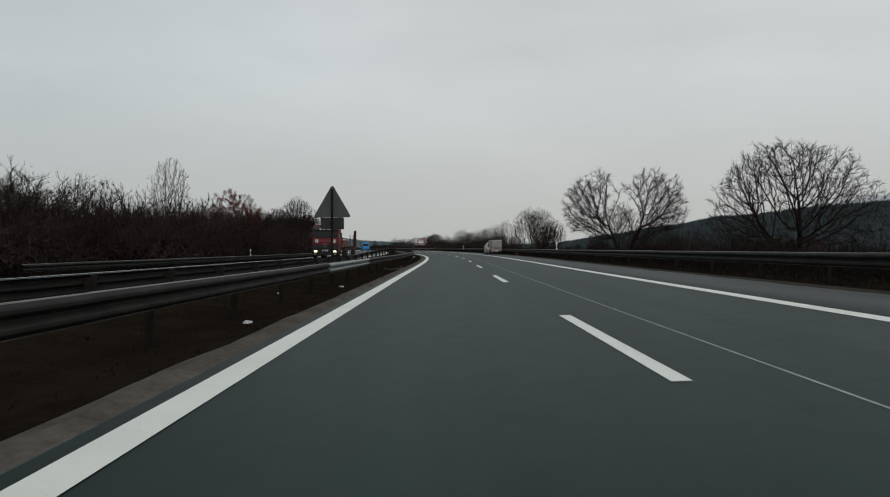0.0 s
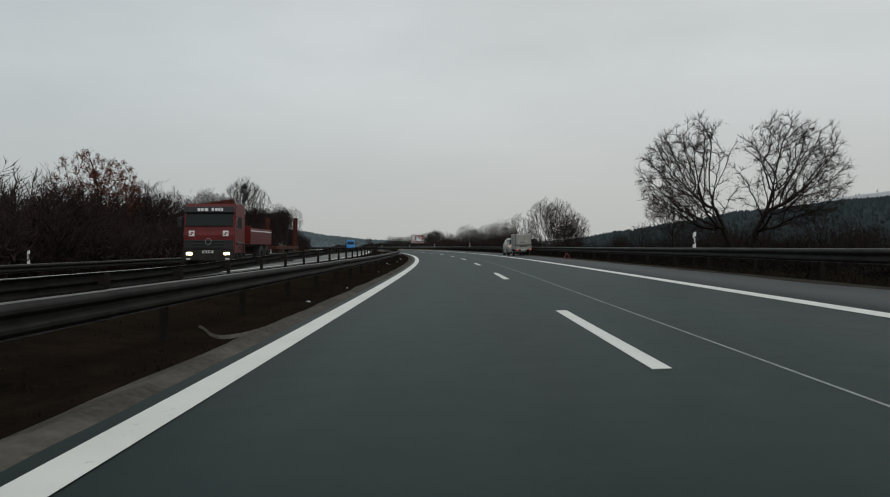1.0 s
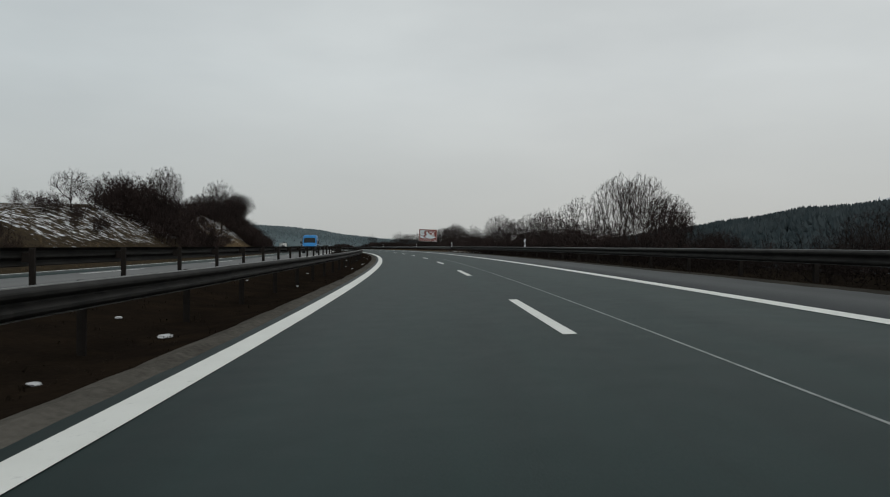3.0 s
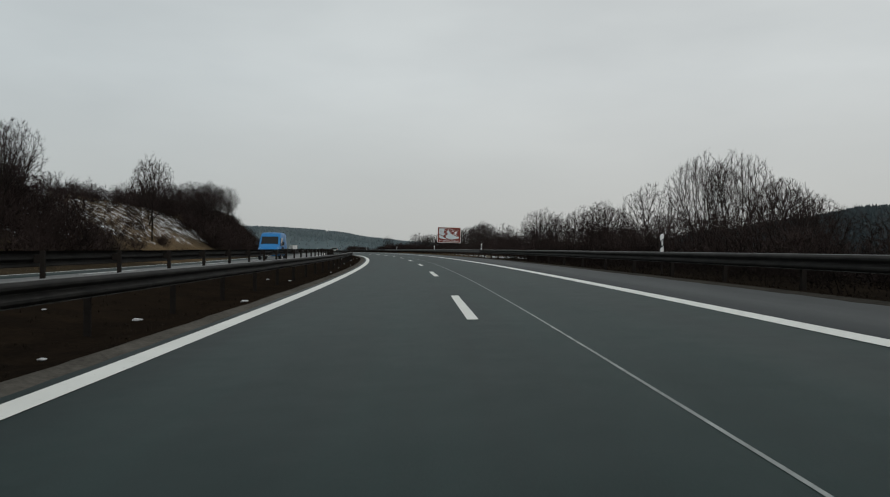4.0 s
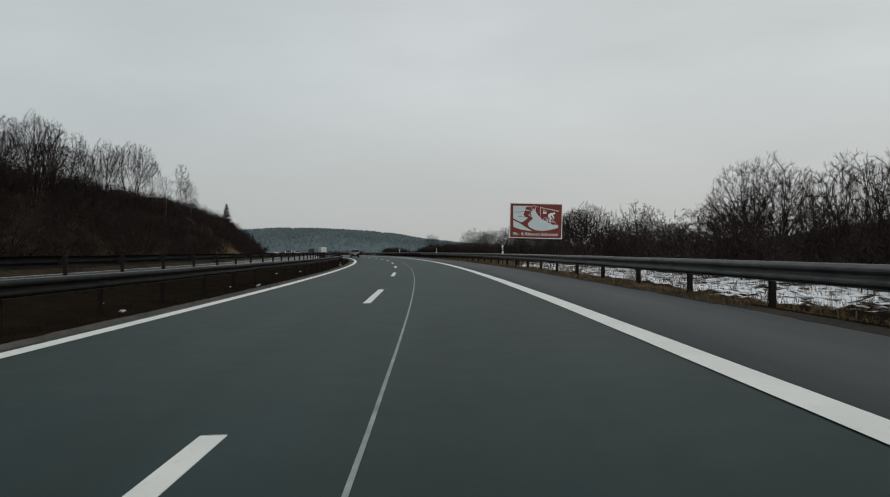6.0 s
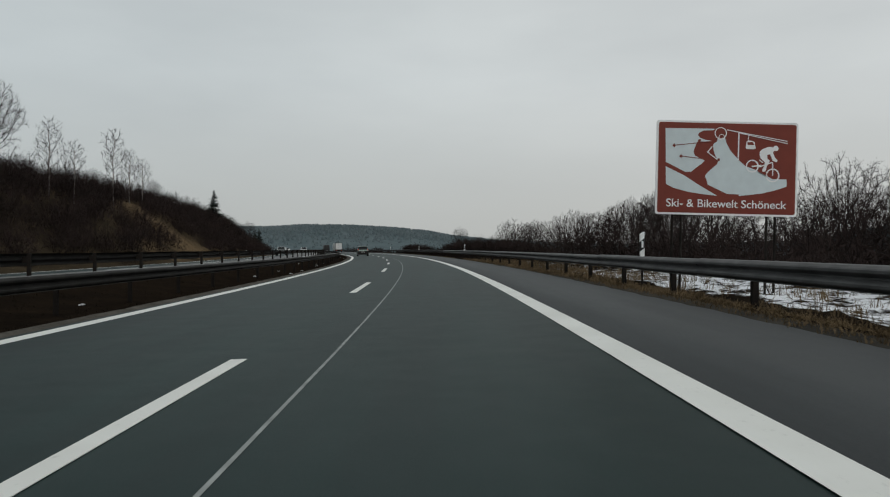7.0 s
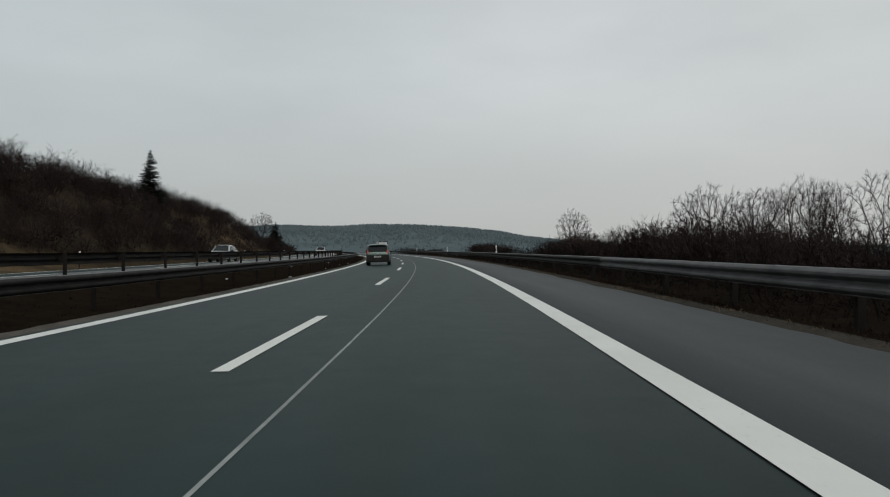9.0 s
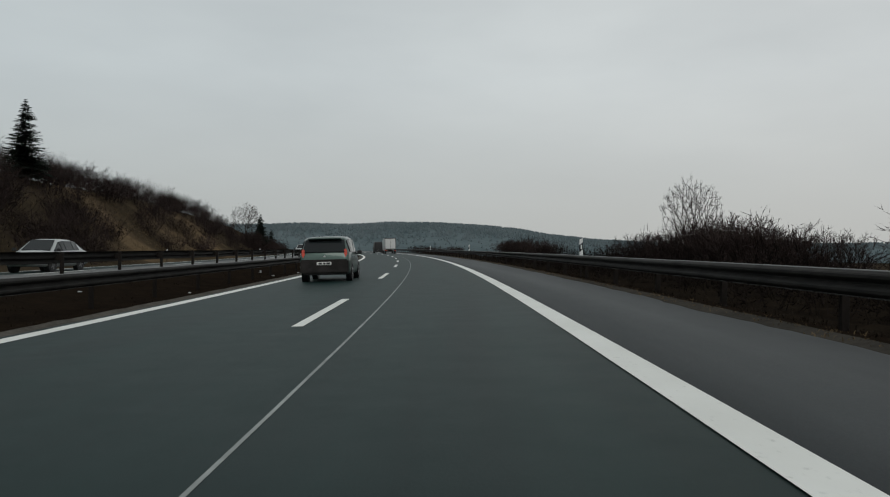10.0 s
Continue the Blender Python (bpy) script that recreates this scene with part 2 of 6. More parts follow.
PICTURE_WHITE = plain("cool_white_film", (0.58, 0.66, 0.68), 0.4, vary=0.05, scale=4)
BROWN = plain("brown_enamel", (0.185, 0.040, 0.027), 0.45, spec=0.25, vary=0.08, scale=2)
BLACK = plain("black_plastic", (0.012, 0.012, 0.013), 0.55, vary=0.2)
RUBBER = plain("tyre_rubber", (0.018, 0.018, 0.018), 0.85, vary=0.25, scale=12)
ALLOY = plain("wheel_alloy", (0.35, 0.36, 0.37), 0.35, metal=0.7, vary=0.1)
RED = plain("truck_red", (0.115, 0.011, 0.011), 0.5, vary=0.22, scale=2, coat=0.08, spec=0.3)
RUST_RED = plain("oxide_red", (0.060, 0.018, 0.013), 0.8, spec=0.15, vary=0.3, scale=2)
BLUE = plain("van_blue", (0.008, 0.165, 0.42), 0.5, vary=0.08, coat=0.12, spec=0.3)
GREEN_GREY = plain("car_green_grey", (0.040, 0.076, 0.064), 0.32, metal=0.45, vary=0.05, coat=0.6)
SILVER = plain("car_silver", (0.40, 0.415, 0.41), 0.36, metal=0.5, vary=0.05, coat=0.5)
PALE = plain("car_white", (0.62, 0.63, 0.62), 0.35, vary=0.05, coat=0.4)
TARP = plain("trailer_tarp", (0.29, 0.285, 0.265), 0.75, vary=0.12, scale=2.5, grain=0.01)
PLATE = plain("plate_white", (0.7, 0.7, 0.68), 0.5, vary=0.04)
INK = plain("ink_dark", (0.02, 0.02, 0.022), 0.6, vary=0.1)
REFLECT = plain("reflector_red", (0.17, 0.045, 0.038), 0.3, vary=0.15, scale=9)
DARK_LAMP = plain("unlit_lamp_red", (0.085, 0.014, 0.012), 0.3, vary=0.2, scale=9)
LITTER = plain("litter", (0.44, 0.45, 0.46), 0.7, vary=0.2)
CRANE = plain("crane_dark", (0.02, 0.02, 0.022), 0.6, vary=0.3)


def _glass(nt, b):
    b.inputs["Base Color"].default_value = (0.012, 0.015, 0.016, 1)
    b.inputs["Roughness"].default_value = 0.06
    b.inputs["Specular IOR Level"].default_value = 0.22
    f = noisy(nt, coords(nt), 3, 3)
    r = node(nt, "ShaderNodeMapRange", To_Min=0.03, To_Max=0.14)
    nt.links.new(f, r.inputs["Value"])
    nt.links.new(r.outputs["Result"], b.inputs["Roughness"])


GLASS = material("tinted_glass", _glass)


def lamp_material(name, color, strength):
    def build(nt, b):
        b.inputs["Base Color"].default_value = (*color, 1)
        b.inputs["Roughness"].default_value = 0.2
        b.inputs["Emission Color"].default_value = (*color, 1)
        b.inputs["Emission Strength"].default_value = strength
    return material(name, build)


TAIL = lamp_material("tail_lamp_red", (0.42, 0.07, 0.05), 0.25)
HEAD = lamp_material("head_lamp_lit", (1.0, 0.88, 0.58), 2.2)
AMBER = lamp_material("amber_lamp_lit", (1.0, 0.42, 0.10), 1.1)
REAR_LIT = lamp_material("small_tail_lamp_lit", (0.85, 0.09, 0.06), 0.7)
SHABBY = plain("grimy_grey", (0.030, 0.028, 0.027), 0.8, spec=0.1, vary=0.3, scale=3)
LENS = plain("lamp_lens", (0.5, 0.5, 0.5), 0.2, vary=0.1)


def forest(name, a, b_, c_):
    def build(nt, b):
        v = coords(nt)
        f, g = noisy(nt, v, 0.012, 4), noisy(nt, v, 0.09, 5, 0.7)
        c = blend(nt, ramp(nt, f, [(0.4, (0, 0, 0)), (0.6, (1, 1, 1))]), a, b_)
        c = blend(nt, ramp(nt, g, [(0.45, (0, 0, 0)), (0.75, (1, 1, 1))]), c, c_)
        nt.links.new(c, b.inputs["Base Color"])
        b.inputs["Roughness"].default_value = 1.0
        b.inputs["Specular IOR Level"].default_value = 0.0
    return material(name, build)


# Distance haze is painted into the far wood's base colour as pale blue-grey.
FAR_WOOD = forest("far_wood_haze_tint", (0.103, 0.134, 0.145), (0.127, 0.158, 0.168), (0.148, 0.176, 0.184))
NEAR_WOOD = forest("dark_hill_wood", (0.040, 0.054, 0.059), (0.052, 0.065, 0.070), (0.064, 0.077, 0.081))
# Same painted haze, darker to stand in for the tree cones' shaded sides.
FAR_FLOOR = forest("far_floor_haze_tint", (0.084, 0.113, 0.121), (0.106, 0.136, 0.145), (0.130, 0.158, 0.166))
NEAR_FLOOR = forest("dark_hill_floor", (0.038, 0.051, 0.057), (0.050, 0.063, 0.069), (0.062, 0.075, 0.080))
# Withered brown, taken darker to paint in the shade along the guardrail.
DEAD_GRASS = plain("withered_grass_shaded", (0.016, 0.0115, 0.008), 0.95, spec=0.06, vary=0.5, scale=0.8)
HILL_SNOW = plain("snowy_field", (0.42, 0.44, 0.46), 0.9, vary=0.3, scale=0.02)


# ---- mesh helpers ----
def mesh_from(name, verts, faces, mats, smooth_faces=False):
    """A mesh from arrays: faces are (n, k) index arrays, or a list of such arrays."""
    me = bpy.data.meshes.new(name)
    verts = np.asarray(verts, np.float32).reshape(-1, 3)
    groups = faces if isinstance(faces, list) else [faces]
    groups = [np.asarray(g, np.int32) for g in groups if len(g)]
    loops = np.concatenate([g.ravel() for g in groups])
    sizes = np.concatenate([np.full(len(g), g.shape[1], np.int32) for g in groups])
    me.vertices.add(len(verts))
    me.vertices.foreach_set("co", verts.ravel())
    me.loops.add(len(loops))
    me.loops.foreach_set("vertex_index", loops)
    me.polygons.add(len(sizes))
    me.polygons.foreach_set("loop_start", np.concatenate([[0], np.cumsum(sizes)[:-1]]).astype(np.int32))
    me.polygons.foreach_set("use_smooth", np.full(len(sizes), smooth_faces))
    me.update(calc_edges=True)
    for m in mats if isinstance(mats, (list, tuple)) else [mats]:
        me.materials.append(m)
    return me


def part(name, bm, mat, parent=None, label=""):
    """Links a bmesh (or a mesh) as one object under a thing or a part."""
    if isinstance(bm, bmesh.types.BMesh):
        me = bpy.data.meshes.new(name)
        bm.to_mesh(me)
        bm.free()
        me.materials.append(mat)
    else:
        me = bm
    ob = new(name, me)
    ob.parent = parent
    return tagged(ob, label)


def boxes(*specs, bevel=0.0, seg=1):
    """One bmesh of boxes, each (centre, size) or (centre, size, matrix)."""
    bm = bmesh.new()
    for spec in specs:
        m = Matrix.LocRotScale(spec[0], None, None)
        if len(spec) > 2:
            m = m @ spec[2]
        bmesh.ops.create_cube(bm, size=1, matrix=m @ Matrix.Diagonal((*spec[1], 1)))
    if bevel:
        bmesh.ops.bevel(bm, geom=bm.edges[:], offset=bevel, segments=seg, affect="EDGES")
    return bm


def rod(a, b, r0, r1=None, n=8, bm=None):
    bm = bm or bmesh.new()
    a, b = Vector(a), Vector(b)
    r1 = r0 if r1 is None else r1
    m = Matrix.Translation((a + b) / 2) @ (b - a).to_track_quat("Z", "Y").to_matrix().to_4x4()
    bmesh.ops.create_cone(bm, cap_ends=True, segments=n, radius1=r0, radius2=r1, depth=(b - a).length, matrix=m)
    return bm


def prism(outline, thick, bm=None, z0=0.0):
    """A flat plate: outline in x, z; thickness along y from y = z0."""
    bm = bm or bmesh.new()
    a = [bm.verts.new((x, z0, z)) for x, z in outline]
    b = [bm.verts.new((x, z0 + thick, z)) for x, z in outline]
    bm.faces.new(a)
    bm.faces.new(b[::-1])
    for i in range(len(a)):
        j = (i + 1) % len(a)
        bm.faces.new((a[j], a[i], b[i], b[j]))
    bmesh.ops.recalc_face_normals(bm, faces=bm.faces[:])
    return bm


def strip(name, profile, s0, s1, mat, ds=4.0, label="", thick=0.0):
    """A band along the road; profile is a list of (e, z)."""
    ss = np.arange(s0, s1 + 0.01, ds)
    t = np.interp(ss, S_ALL, TH)
    x, y, z = np.interp(ss, S_ALL, RX), np.interp(ss, S_ALL, RY), np.interp(ss, S_ALL, RZ)
    pr = list(profile)
    if thick:
        pr = [(pr[0][0], pr[0][1] - thick)] + pr + [(pr[-1][0], pr[-1][1] - thick)]
    v = np.stack([np.stack([x + e * np.cos(t), y + e * np.sin(t), z + h], -1) for e, h in pr], 1)
    n, k = len(ss), len(pr)
    i = np.arange(n - 1)[:, None] * k + np.arange(k - 1)
    f = np.stack([i, i + 1, i + 1 + k, i + k], -1).reshape(-1, 4)
    me = mesh_from(name, v, f, mat, True)
    lane = np.stack(np.broadcast_arrays(np.array([e for e, h in pr])[None, :], ss[:, None] * 0.035, 0.0), -1)
    me.attributes.new("lane", "FLOAT_VECTOR", "POINT").data.foreach_set("vector", lane.astype(np.float32).ravel())
    ob = new(name, me)
    return tagged(ob, label, kind="structure")


# ---- ground, roads and markings ----
def axis(lo, hi, step, far):
    inner = np.arange(lo, hi + 0.1, step)
    out = step * 1.28 ** np.arange(1, 40)
    out = np.cumsum(out)
    out = out[out < far]
    return np.concatenate([lo - out[::-1], inner, hi + out])


def build_ground():
    gx, gy = axis(-260, 130, 2.6, 3800), axis(-60, 560, 2.6, 3800)
    X, Y = np.meshgrid(gx, gy, indexing="ij")
    x, y = X.ravel(), Y.ravel()
    s, e = to_road(x, y)
    z = land(s, e) + np.interp(s, S_ALL, RZ)
    away = np.abs(e) > 9
    lumps = np.array([noise.noise(Vector((a * 0.16, b * 0.16, 0))) * 0.35 + noise.noise(Vector((a * 0.03, b * 0.03, 5))) for a, b in zip(x, y)])
    z = z + np.where(away & (e > -400), lumps * np.clip((np.abs(e + 5) - 14) / 12, 0.0, 1.0) * 0.55, 0)
    n, k = len(gx), len(gy)
    i = (np.arange(n - 1)[:, None] * k + np.arange(k - 1)).ravel()
    f = np.stack([i, i + k, i + k + 1, i + 1], -1)
    me = mesh_from("ground", np.stack([x, y, z], -1), f, EARTH, True)
    rag = np.array([noise.noise(Vector((a * 0.05, b * 0.05, 9))) + 0.5 * noise.noise(Vector((a * 0.16, b * 0.16, 3))) for a, b in zip(x, y)])
    sr, er = s + 16 * rag, e + 9 * rag
    snow = np.maximum(
        smooth((sr - 206) / 14) * (1 - smooth((sr - 275) / 18)) * smooth((e - 8.2) / 2.0) * (1 - smooth((er - 24) / 16)) * 0.52,
        smooth((sr - 138) / 12) * (1 - smooth((sr - 238) / 10)) * smooth((-e - 21.0) / 4) * (1 - smooth((-er - 44) / 20)) * 0.465)
    snow = np.maximum(snow, np.where(np.abs(e) > 60, 0.34 + 0.22 * np.clip(rag, -1, 1), 0.0))
    at = me.attributes.new("snow", "FLOAT", "POINT")
    at.data.foreach_set("value", snow.astype(np.float32))
    dry = np.maximum.reduce([
        smooth((sr - 313) / 6) * (1 - smooth((sr + 1.3 * (-e - 20) - 342) / 8)) * smooth((-e - 19.4) / 1.0) * (1 - smooth((-er - 31) / 5)),
        smooth((sr - 204) / 8) * (1 - smooth((sr - 224) / 8)) * smooth((-e - 19.4) / 1.0) * (1 - smooth((-er - 25) / 4)),
        0.9 * smooth((sr - 394) / 6) * (1 - smooth((sr - 410) / 6)) * smooth((-e - 19.4) / 1.0) * (1 - smooth((-er - 28) / 4)),
        0.9 * smooth((sr - 424) / 6) * (1 - smooth((sr - 440) / 6)) * smooth((-e - 19.4) / 1.0) * (1 - smooth((-er - 28) / 4))])
    me.attributes.new("dry", "FLOAT", "POINT").data.foreach_set("value", dry.astype(np.float32))
    tagged(new("ground", me), "brown winter grassland with patches of thin snow", kind="structure")


build_ground()


def build_bank():
    """The uneven strip of ground behind the guardrail."""
    ss, es = np.concatenate([np.arange(-60, 190, 1.2), np.arange(190, 310, 0.35), np.arange(310, 560, 1.2)]), np.concatenate([[7.75, 8.1], np.arange(8.45, 12.4, 0.36), [13.0, 14.0, 15.2]])
    zs = np.interp(es, [7.75, 8.1, 9.4, 11, 13, 14, 15.2], [-0.02, 0.06, 0.02, 0.0, 0.04, 0.05, -0.35])
    v, snow = [], []
    for s in ss:
        for e, z in zip(es, zs):
            x, y, zz = rp(s, e, z)
            bump_ = noise.noise(Vector((x * 0.9, y * 0.9, 2))) * 0.14 + noise.noise(Vector((x * 0.3, y * 0.3, 7))) * 0.12 + max(0.0, noise.noise(Vector((x * 2.1, y * 2.1, 5)))) * 0.16
            v.append((x, y, zz + bump_ * (0.25 if e < 8 else 1.0)))
            rag = 9 * noise.noise(Vector((x * 0.07, y * 0.07, 4)))
            snow.append(0.535 * float(smooth((s + rag - 208) / 12) * (1 - 0.2 * smooth((s + rag - 264) / 14)) * (1 - smooth((s + rag - 292) / 22)) * smooth((e - 8.0) / 1.0)))
    n, k = len(ss), len(es)
    i = (np.arange(n - 1)[:, None] * k + np.arange(k - 1)).ravel()
    me = mesh_from("bank", v, np.stack([i, i + 1, i + 1 + k, i + k], -1), BANK_SOIL, True)
    me.attributes.new("snow", "FLOAT", "POINT").data.foreach_set("value", np.array(snow, np.float32))
    tagged(new("bank", me), "uneven brown bank with crusts of old snow behind the guardrail", kind="structure")


build_bank()
flat = lambda e: (e, BANK * e)
strip("road", [flat(e) for e in (-4.2, -2, 0, 2, 3.95)], -100, 760, ASPHALT, label="dark grey damp asphalt carriageway with two lanes", thick=0.4)
strip("pavement", [flat(3.954), flat(5.2), (6.55, BANK * 6.55 - 0.01)], -100, 760, SHOULDER, label="paler asphalt hard shoulder along the carriageway", thick=0.4)
strip("trim", [(e, BANK * e + 0.006) for e in (-3.93, -3.61)], -100, 700, PAINT, label="worn white solid edge line along the median side")
strip("trim", [(e, BANK * e + 0.008) for e in (3.71, 4.03)], -100, 700, PAINT, label="broad white solid edge line along the hard shoulder")
strip("trim", [(e, BANK * e + 0.003) for e in (0.94, 0.972)], -100, 700, SEAM, label="thin pale filled joint along the asphalt")
strip("median", [(-9.05, 0.17), (-8.4, 0.08), (-7.4, -0.08), (-6.3, -0.22), (-5.3, -0.27), (-4.75, -0.2), (-4.5, BANK * -4.5 - 0.03)], -100, 760, VERGE, label="dark brown grass median between the carriageways")


def build_dirt():
    """Washed-up grit beside the asphalt, with a ragged outer edge."""
    v = []
    ss = np.arange(-60, 460, 0.5)
    for s in ss:
        n1, n2 = noise.noise(Vector((s * 0.35, 1, 0))), noise.noise(Vector((s * 1.3, 4, 0)))
        out = -4.54 - 0.10 * n1 - 0.05 * n2
        for e, z in ((-4.10 - 0.03 * n2, -0.004), (-4.19, 0.010), (-4.29 - 0.03 * n1, 0.045 + 0.02 * n2), (-4.39 - 0.05 * n1, 0.020), (out, 0.004)):
            base = BANK * e if e > -4.4 else float(np.interp(e, [-5.3, -4.75, -4.4], [-0.27, -0.2, BANK * 4.4 * -1]))
            v.append(rp(s, e, base + z + 0.003))
    i = (np.arange(len(ss) - 1)[:, None] * 5 + np.arange(4)).ravel()
    ob = new("median_edge", mesh_from("median_edge", v, np.stack([i, i + 5, i + 6, i + 1], -1), GRAVEL, True))
    tagged(ob, "ridge of washed-up grit and dirt beside the asphalt", kind="structure")


build_dirt()


def build_shoulder_edge():
    """Grit and mud creeping over the hard shoulder's outer rim."""
    v = []
    ss = np.arange(-60, 460, 0.5)
    for s in ss:
        n1, n2 = noise.noise(Vector((s * 0.22, 9, 0))), noise.noise(Vector((s * 1.1, 14, 0)))
        inner = 6.28 - 0.16 * n1 - 0.09 * n2
        for e, z in ((inner, -0.006), (inner + 0.12, 0.006), (6.52 + 0.03 * n2, 0.030 + 0.012 * n1), (6.68, 0.026), (6.86, 0.0)):
            v.append(rp(s, e, 0.182 + 0.0276 * (min(e, 6.6) - 5.2) + z))
    i = (np.arange(len(ss) - 1)[:, None] * 5 + np.arange(4)).ravel()
    ob = new("pavement_edge", mesh_from("pavement_edge", v, np.stack([i, i + 1, i + 6, i + 5], -1), MUD, True))
    tagged(ob, "ragged rim of brown mud and grit beside the hard shoulder", kind="structure")


build_shoulder_edge()


def build_curl():
    """A thin curl of sand washed off the asphalt into the median."""
    v = []
    for k in range(25):
        u = k / 24
        s, e = 41.2 - 1.6 * math.sin(math.pi * u ** 0.6) * (1 - u) ** 0.3 + 0.5 * u, -4.38 - 1.35 * u
        base = float(np.interp(e, [-6.3, -5.3, -4.75, -4.4], [-0.22, -0.27, -0.2, BANK * 4.4 * -1]))
        w = 0.07 * (1 - 0.6 * u)
        for ds, dz in ((-w * 2.0, 0.004), (0.0, 0.045), (w * 2.0, 0.004)):
            v.append(rp(s + ds, e - ds * 0.25, base + dz))
    i = (np.arange(24)[:, None] * 3 + np.arange(2)).ravel()
    tagged(new("washed_sand", mesh_from("washed_sand", v, np.stack([i, i + 3, i + 4, i + 1], -1), GRAVEL, True)), "thin curl of pale sand washed into the median", "sand", kind="stuff")


build_curl()
strip("verge", [(6.55, BANK * 6.55 - 0.02), (6.75, BANK * 6.6 + 0.03), (7.1, BANK * 7 - 0.04), (7.7, 0.11), (8.1, -0.05)], -100, 760, VERGE, label="brown grassy verge under the guardrail")
strip("road_opposite", [(-14.1, 0.004), (-11.5, 0.094), (-9.0, 0.18)], -100, 760, FAR_ROAD, label="pale grey opposite carriageway lane", thick=0.5)
strip("road_opposite", [(-17.9, -0.2), (-17.6, -0.117), (-14.104, 0.004)], -100, 760, ASPHALT, label="darker outer lane of the opposite carriageway", thick=0.5)
for e0, e1 in ((-9.55, -9.3), (-17.1, -16.8)):
    strip("trim", [(e, 0.18 + (e + 9) * 0.0345 + 0.012) for e in (e0, e1)], -100, 700, PAINT, label="white edge line of the opposite carriageway")


def build_dashes():
    bm = boxes(((0, 3, 0), (0.17, 6.0, 0.008)), bevel=0.003)
    me = bpy.data.meshes.new("dash")
    bm.to_mesh(me)
    bm.free()
    me.materials.append(PAINT)
    for e, label, lift in ((0.0, "white broken lane line of six metre dashes", 0.006), (-13.2, "white broken lane line of the opposite carriageway", 0.0)):
        root = tagged(new("lane_marking"), label, "lane line", kind="structure")
        for k in range(-3, 34):
            ob = new("dash", me)
            ob.parent = root
            zz = BANK * e + lift if e == 0 else 0.18 + (e + 9) * 0.0345 + 0.008
            ob.matrix_basis = at_road(18.0 * k, e, zz, turn=math.degrees(heading(18 * k + 6) - heading(18 * k)) / 2, tilt=-math.degrees(math.atan(BANK)))


build_dashes()


# ---- guardrails ----
def beam_mesh(mat):
    """A 4 m length of corrugated rail: two waves, 0.31 m high, facing -x, running along y."""
    prof = [(0.030, 0.158), (-0.004, 0.157), (-0.014, 0.146), (-0.066, 0.115), (-0.080, 0.098), (-0.080, 0.066), (-0.066, 0.050), (-0.008, 0.012),
            (-0.008, -0.012), (-0.066, -0.050), (-0.080, -0.066), (-0.080, -0.098), (-0.066, -0.115), (-0.014, -0.146), (-0.040, -0.152), (-0.038, -0.158), (0.0, -0.160)]
    outline = prof + [(x + 0.006, z) for x, z in reversed(prof)]
    ys = (0.0, 0.012, 4.06, 4.075)
    v = [(x - (0.004 if y < 0.02 else 0.0), y, z) for y in ys for x, z in outline]
    n = len(outline)
    f = [(a * n + i, a * n + (i + 1) % n, (a + 1) * n + (i + 1) % n, (a + 1) * n + i) for a in range(3) for i in range(n)]
    me = mesh_from("beam", v, np.array(f), [mat, EDGE], False)
    # Lip faces take the paler colour that imitates the reflected sky.
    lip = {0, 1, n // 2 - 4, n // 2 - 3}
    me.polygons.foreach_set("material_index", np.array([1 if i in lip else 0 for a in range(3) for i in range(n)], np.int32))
    return me


def post_mesh():
    """A sigma post with its spacer bracket behind the rail (rail face towards -x)."""
    bm = boxes(((0.16, 0, -0.50), (0.10, 0.055, 1.30)), ((0.06, 0, 0.0), (0.13, 0.07, 0.16)), ((0.11, 0.03, -0.5), (0.03, 0.012, 1.2)), bevel=0.006)
    me = bpy.data.meshes.new("post")
    bm.to_mesh(me)
    bm.free()
    me.materials.append(STEEL_DARK)
    return me


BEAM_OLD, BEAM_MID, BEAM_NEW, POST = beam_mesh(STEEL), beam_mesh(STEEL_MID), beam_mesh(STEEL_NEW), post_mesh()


def guardrail(e, z, side, s0, s1, label, fresh=(), dull=()):
    """side: 1 when the rail's face looks to smaller e, -1 when it looks to larger e."""
    root = tagged(new("guardrail"), label, "guardrail", "guardrails along the motorway")
    at_z = z if callable(z) else (lambda _: z)
    s = s0
    while s < s1:
        flip = pose(0, 0, 0) if side > 0 else pose(0, 4, 0, 0, 0, 180)
        turn = math.degrees(heading(s + 4) - heading(s)) / 2
        ob = new("beam", BEAM_NEW if any(a <= s < b for a, b in fresh) else BEAM_MID if any(a <= s < b for a, b in dull) else BEAM_OLD)
        ob.parent = root
        jog = random.uniform(-0.006, 0.006)
        slope = math.degrees(math.atan2(at_z(s + 4) - at_z(s) + rp(s + 4, e)[2] - rp(s, e)[2], 4.0))
        ob.matrix_basis = at_road(s, e + jog, at_z(s) - 0.155 + jog, turn) @ pose(0, 0, 0, slope, 0, 0) @ flip
        ob = new("post", POST)
        ob.parent = root
        ob.matrix_basis = at_road(s + 2, e, at_z(s + 2) - 0.155, random.uniform(-3, 3)) @ (pose(0, 0, 0) if side > 0 else pose(0, 0, 0, 0, 0, 180))
        s += 4.0
    return root


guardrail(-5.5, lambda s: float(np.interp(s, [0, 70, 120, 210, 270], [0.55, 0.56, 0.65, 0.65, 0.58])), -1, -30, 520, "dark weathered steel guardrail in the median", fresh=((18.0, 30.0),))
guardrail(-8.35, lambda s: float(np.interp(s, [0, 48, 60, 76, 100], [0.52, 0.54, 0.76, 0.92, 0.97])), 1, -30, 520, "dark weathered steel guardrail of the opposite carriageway")
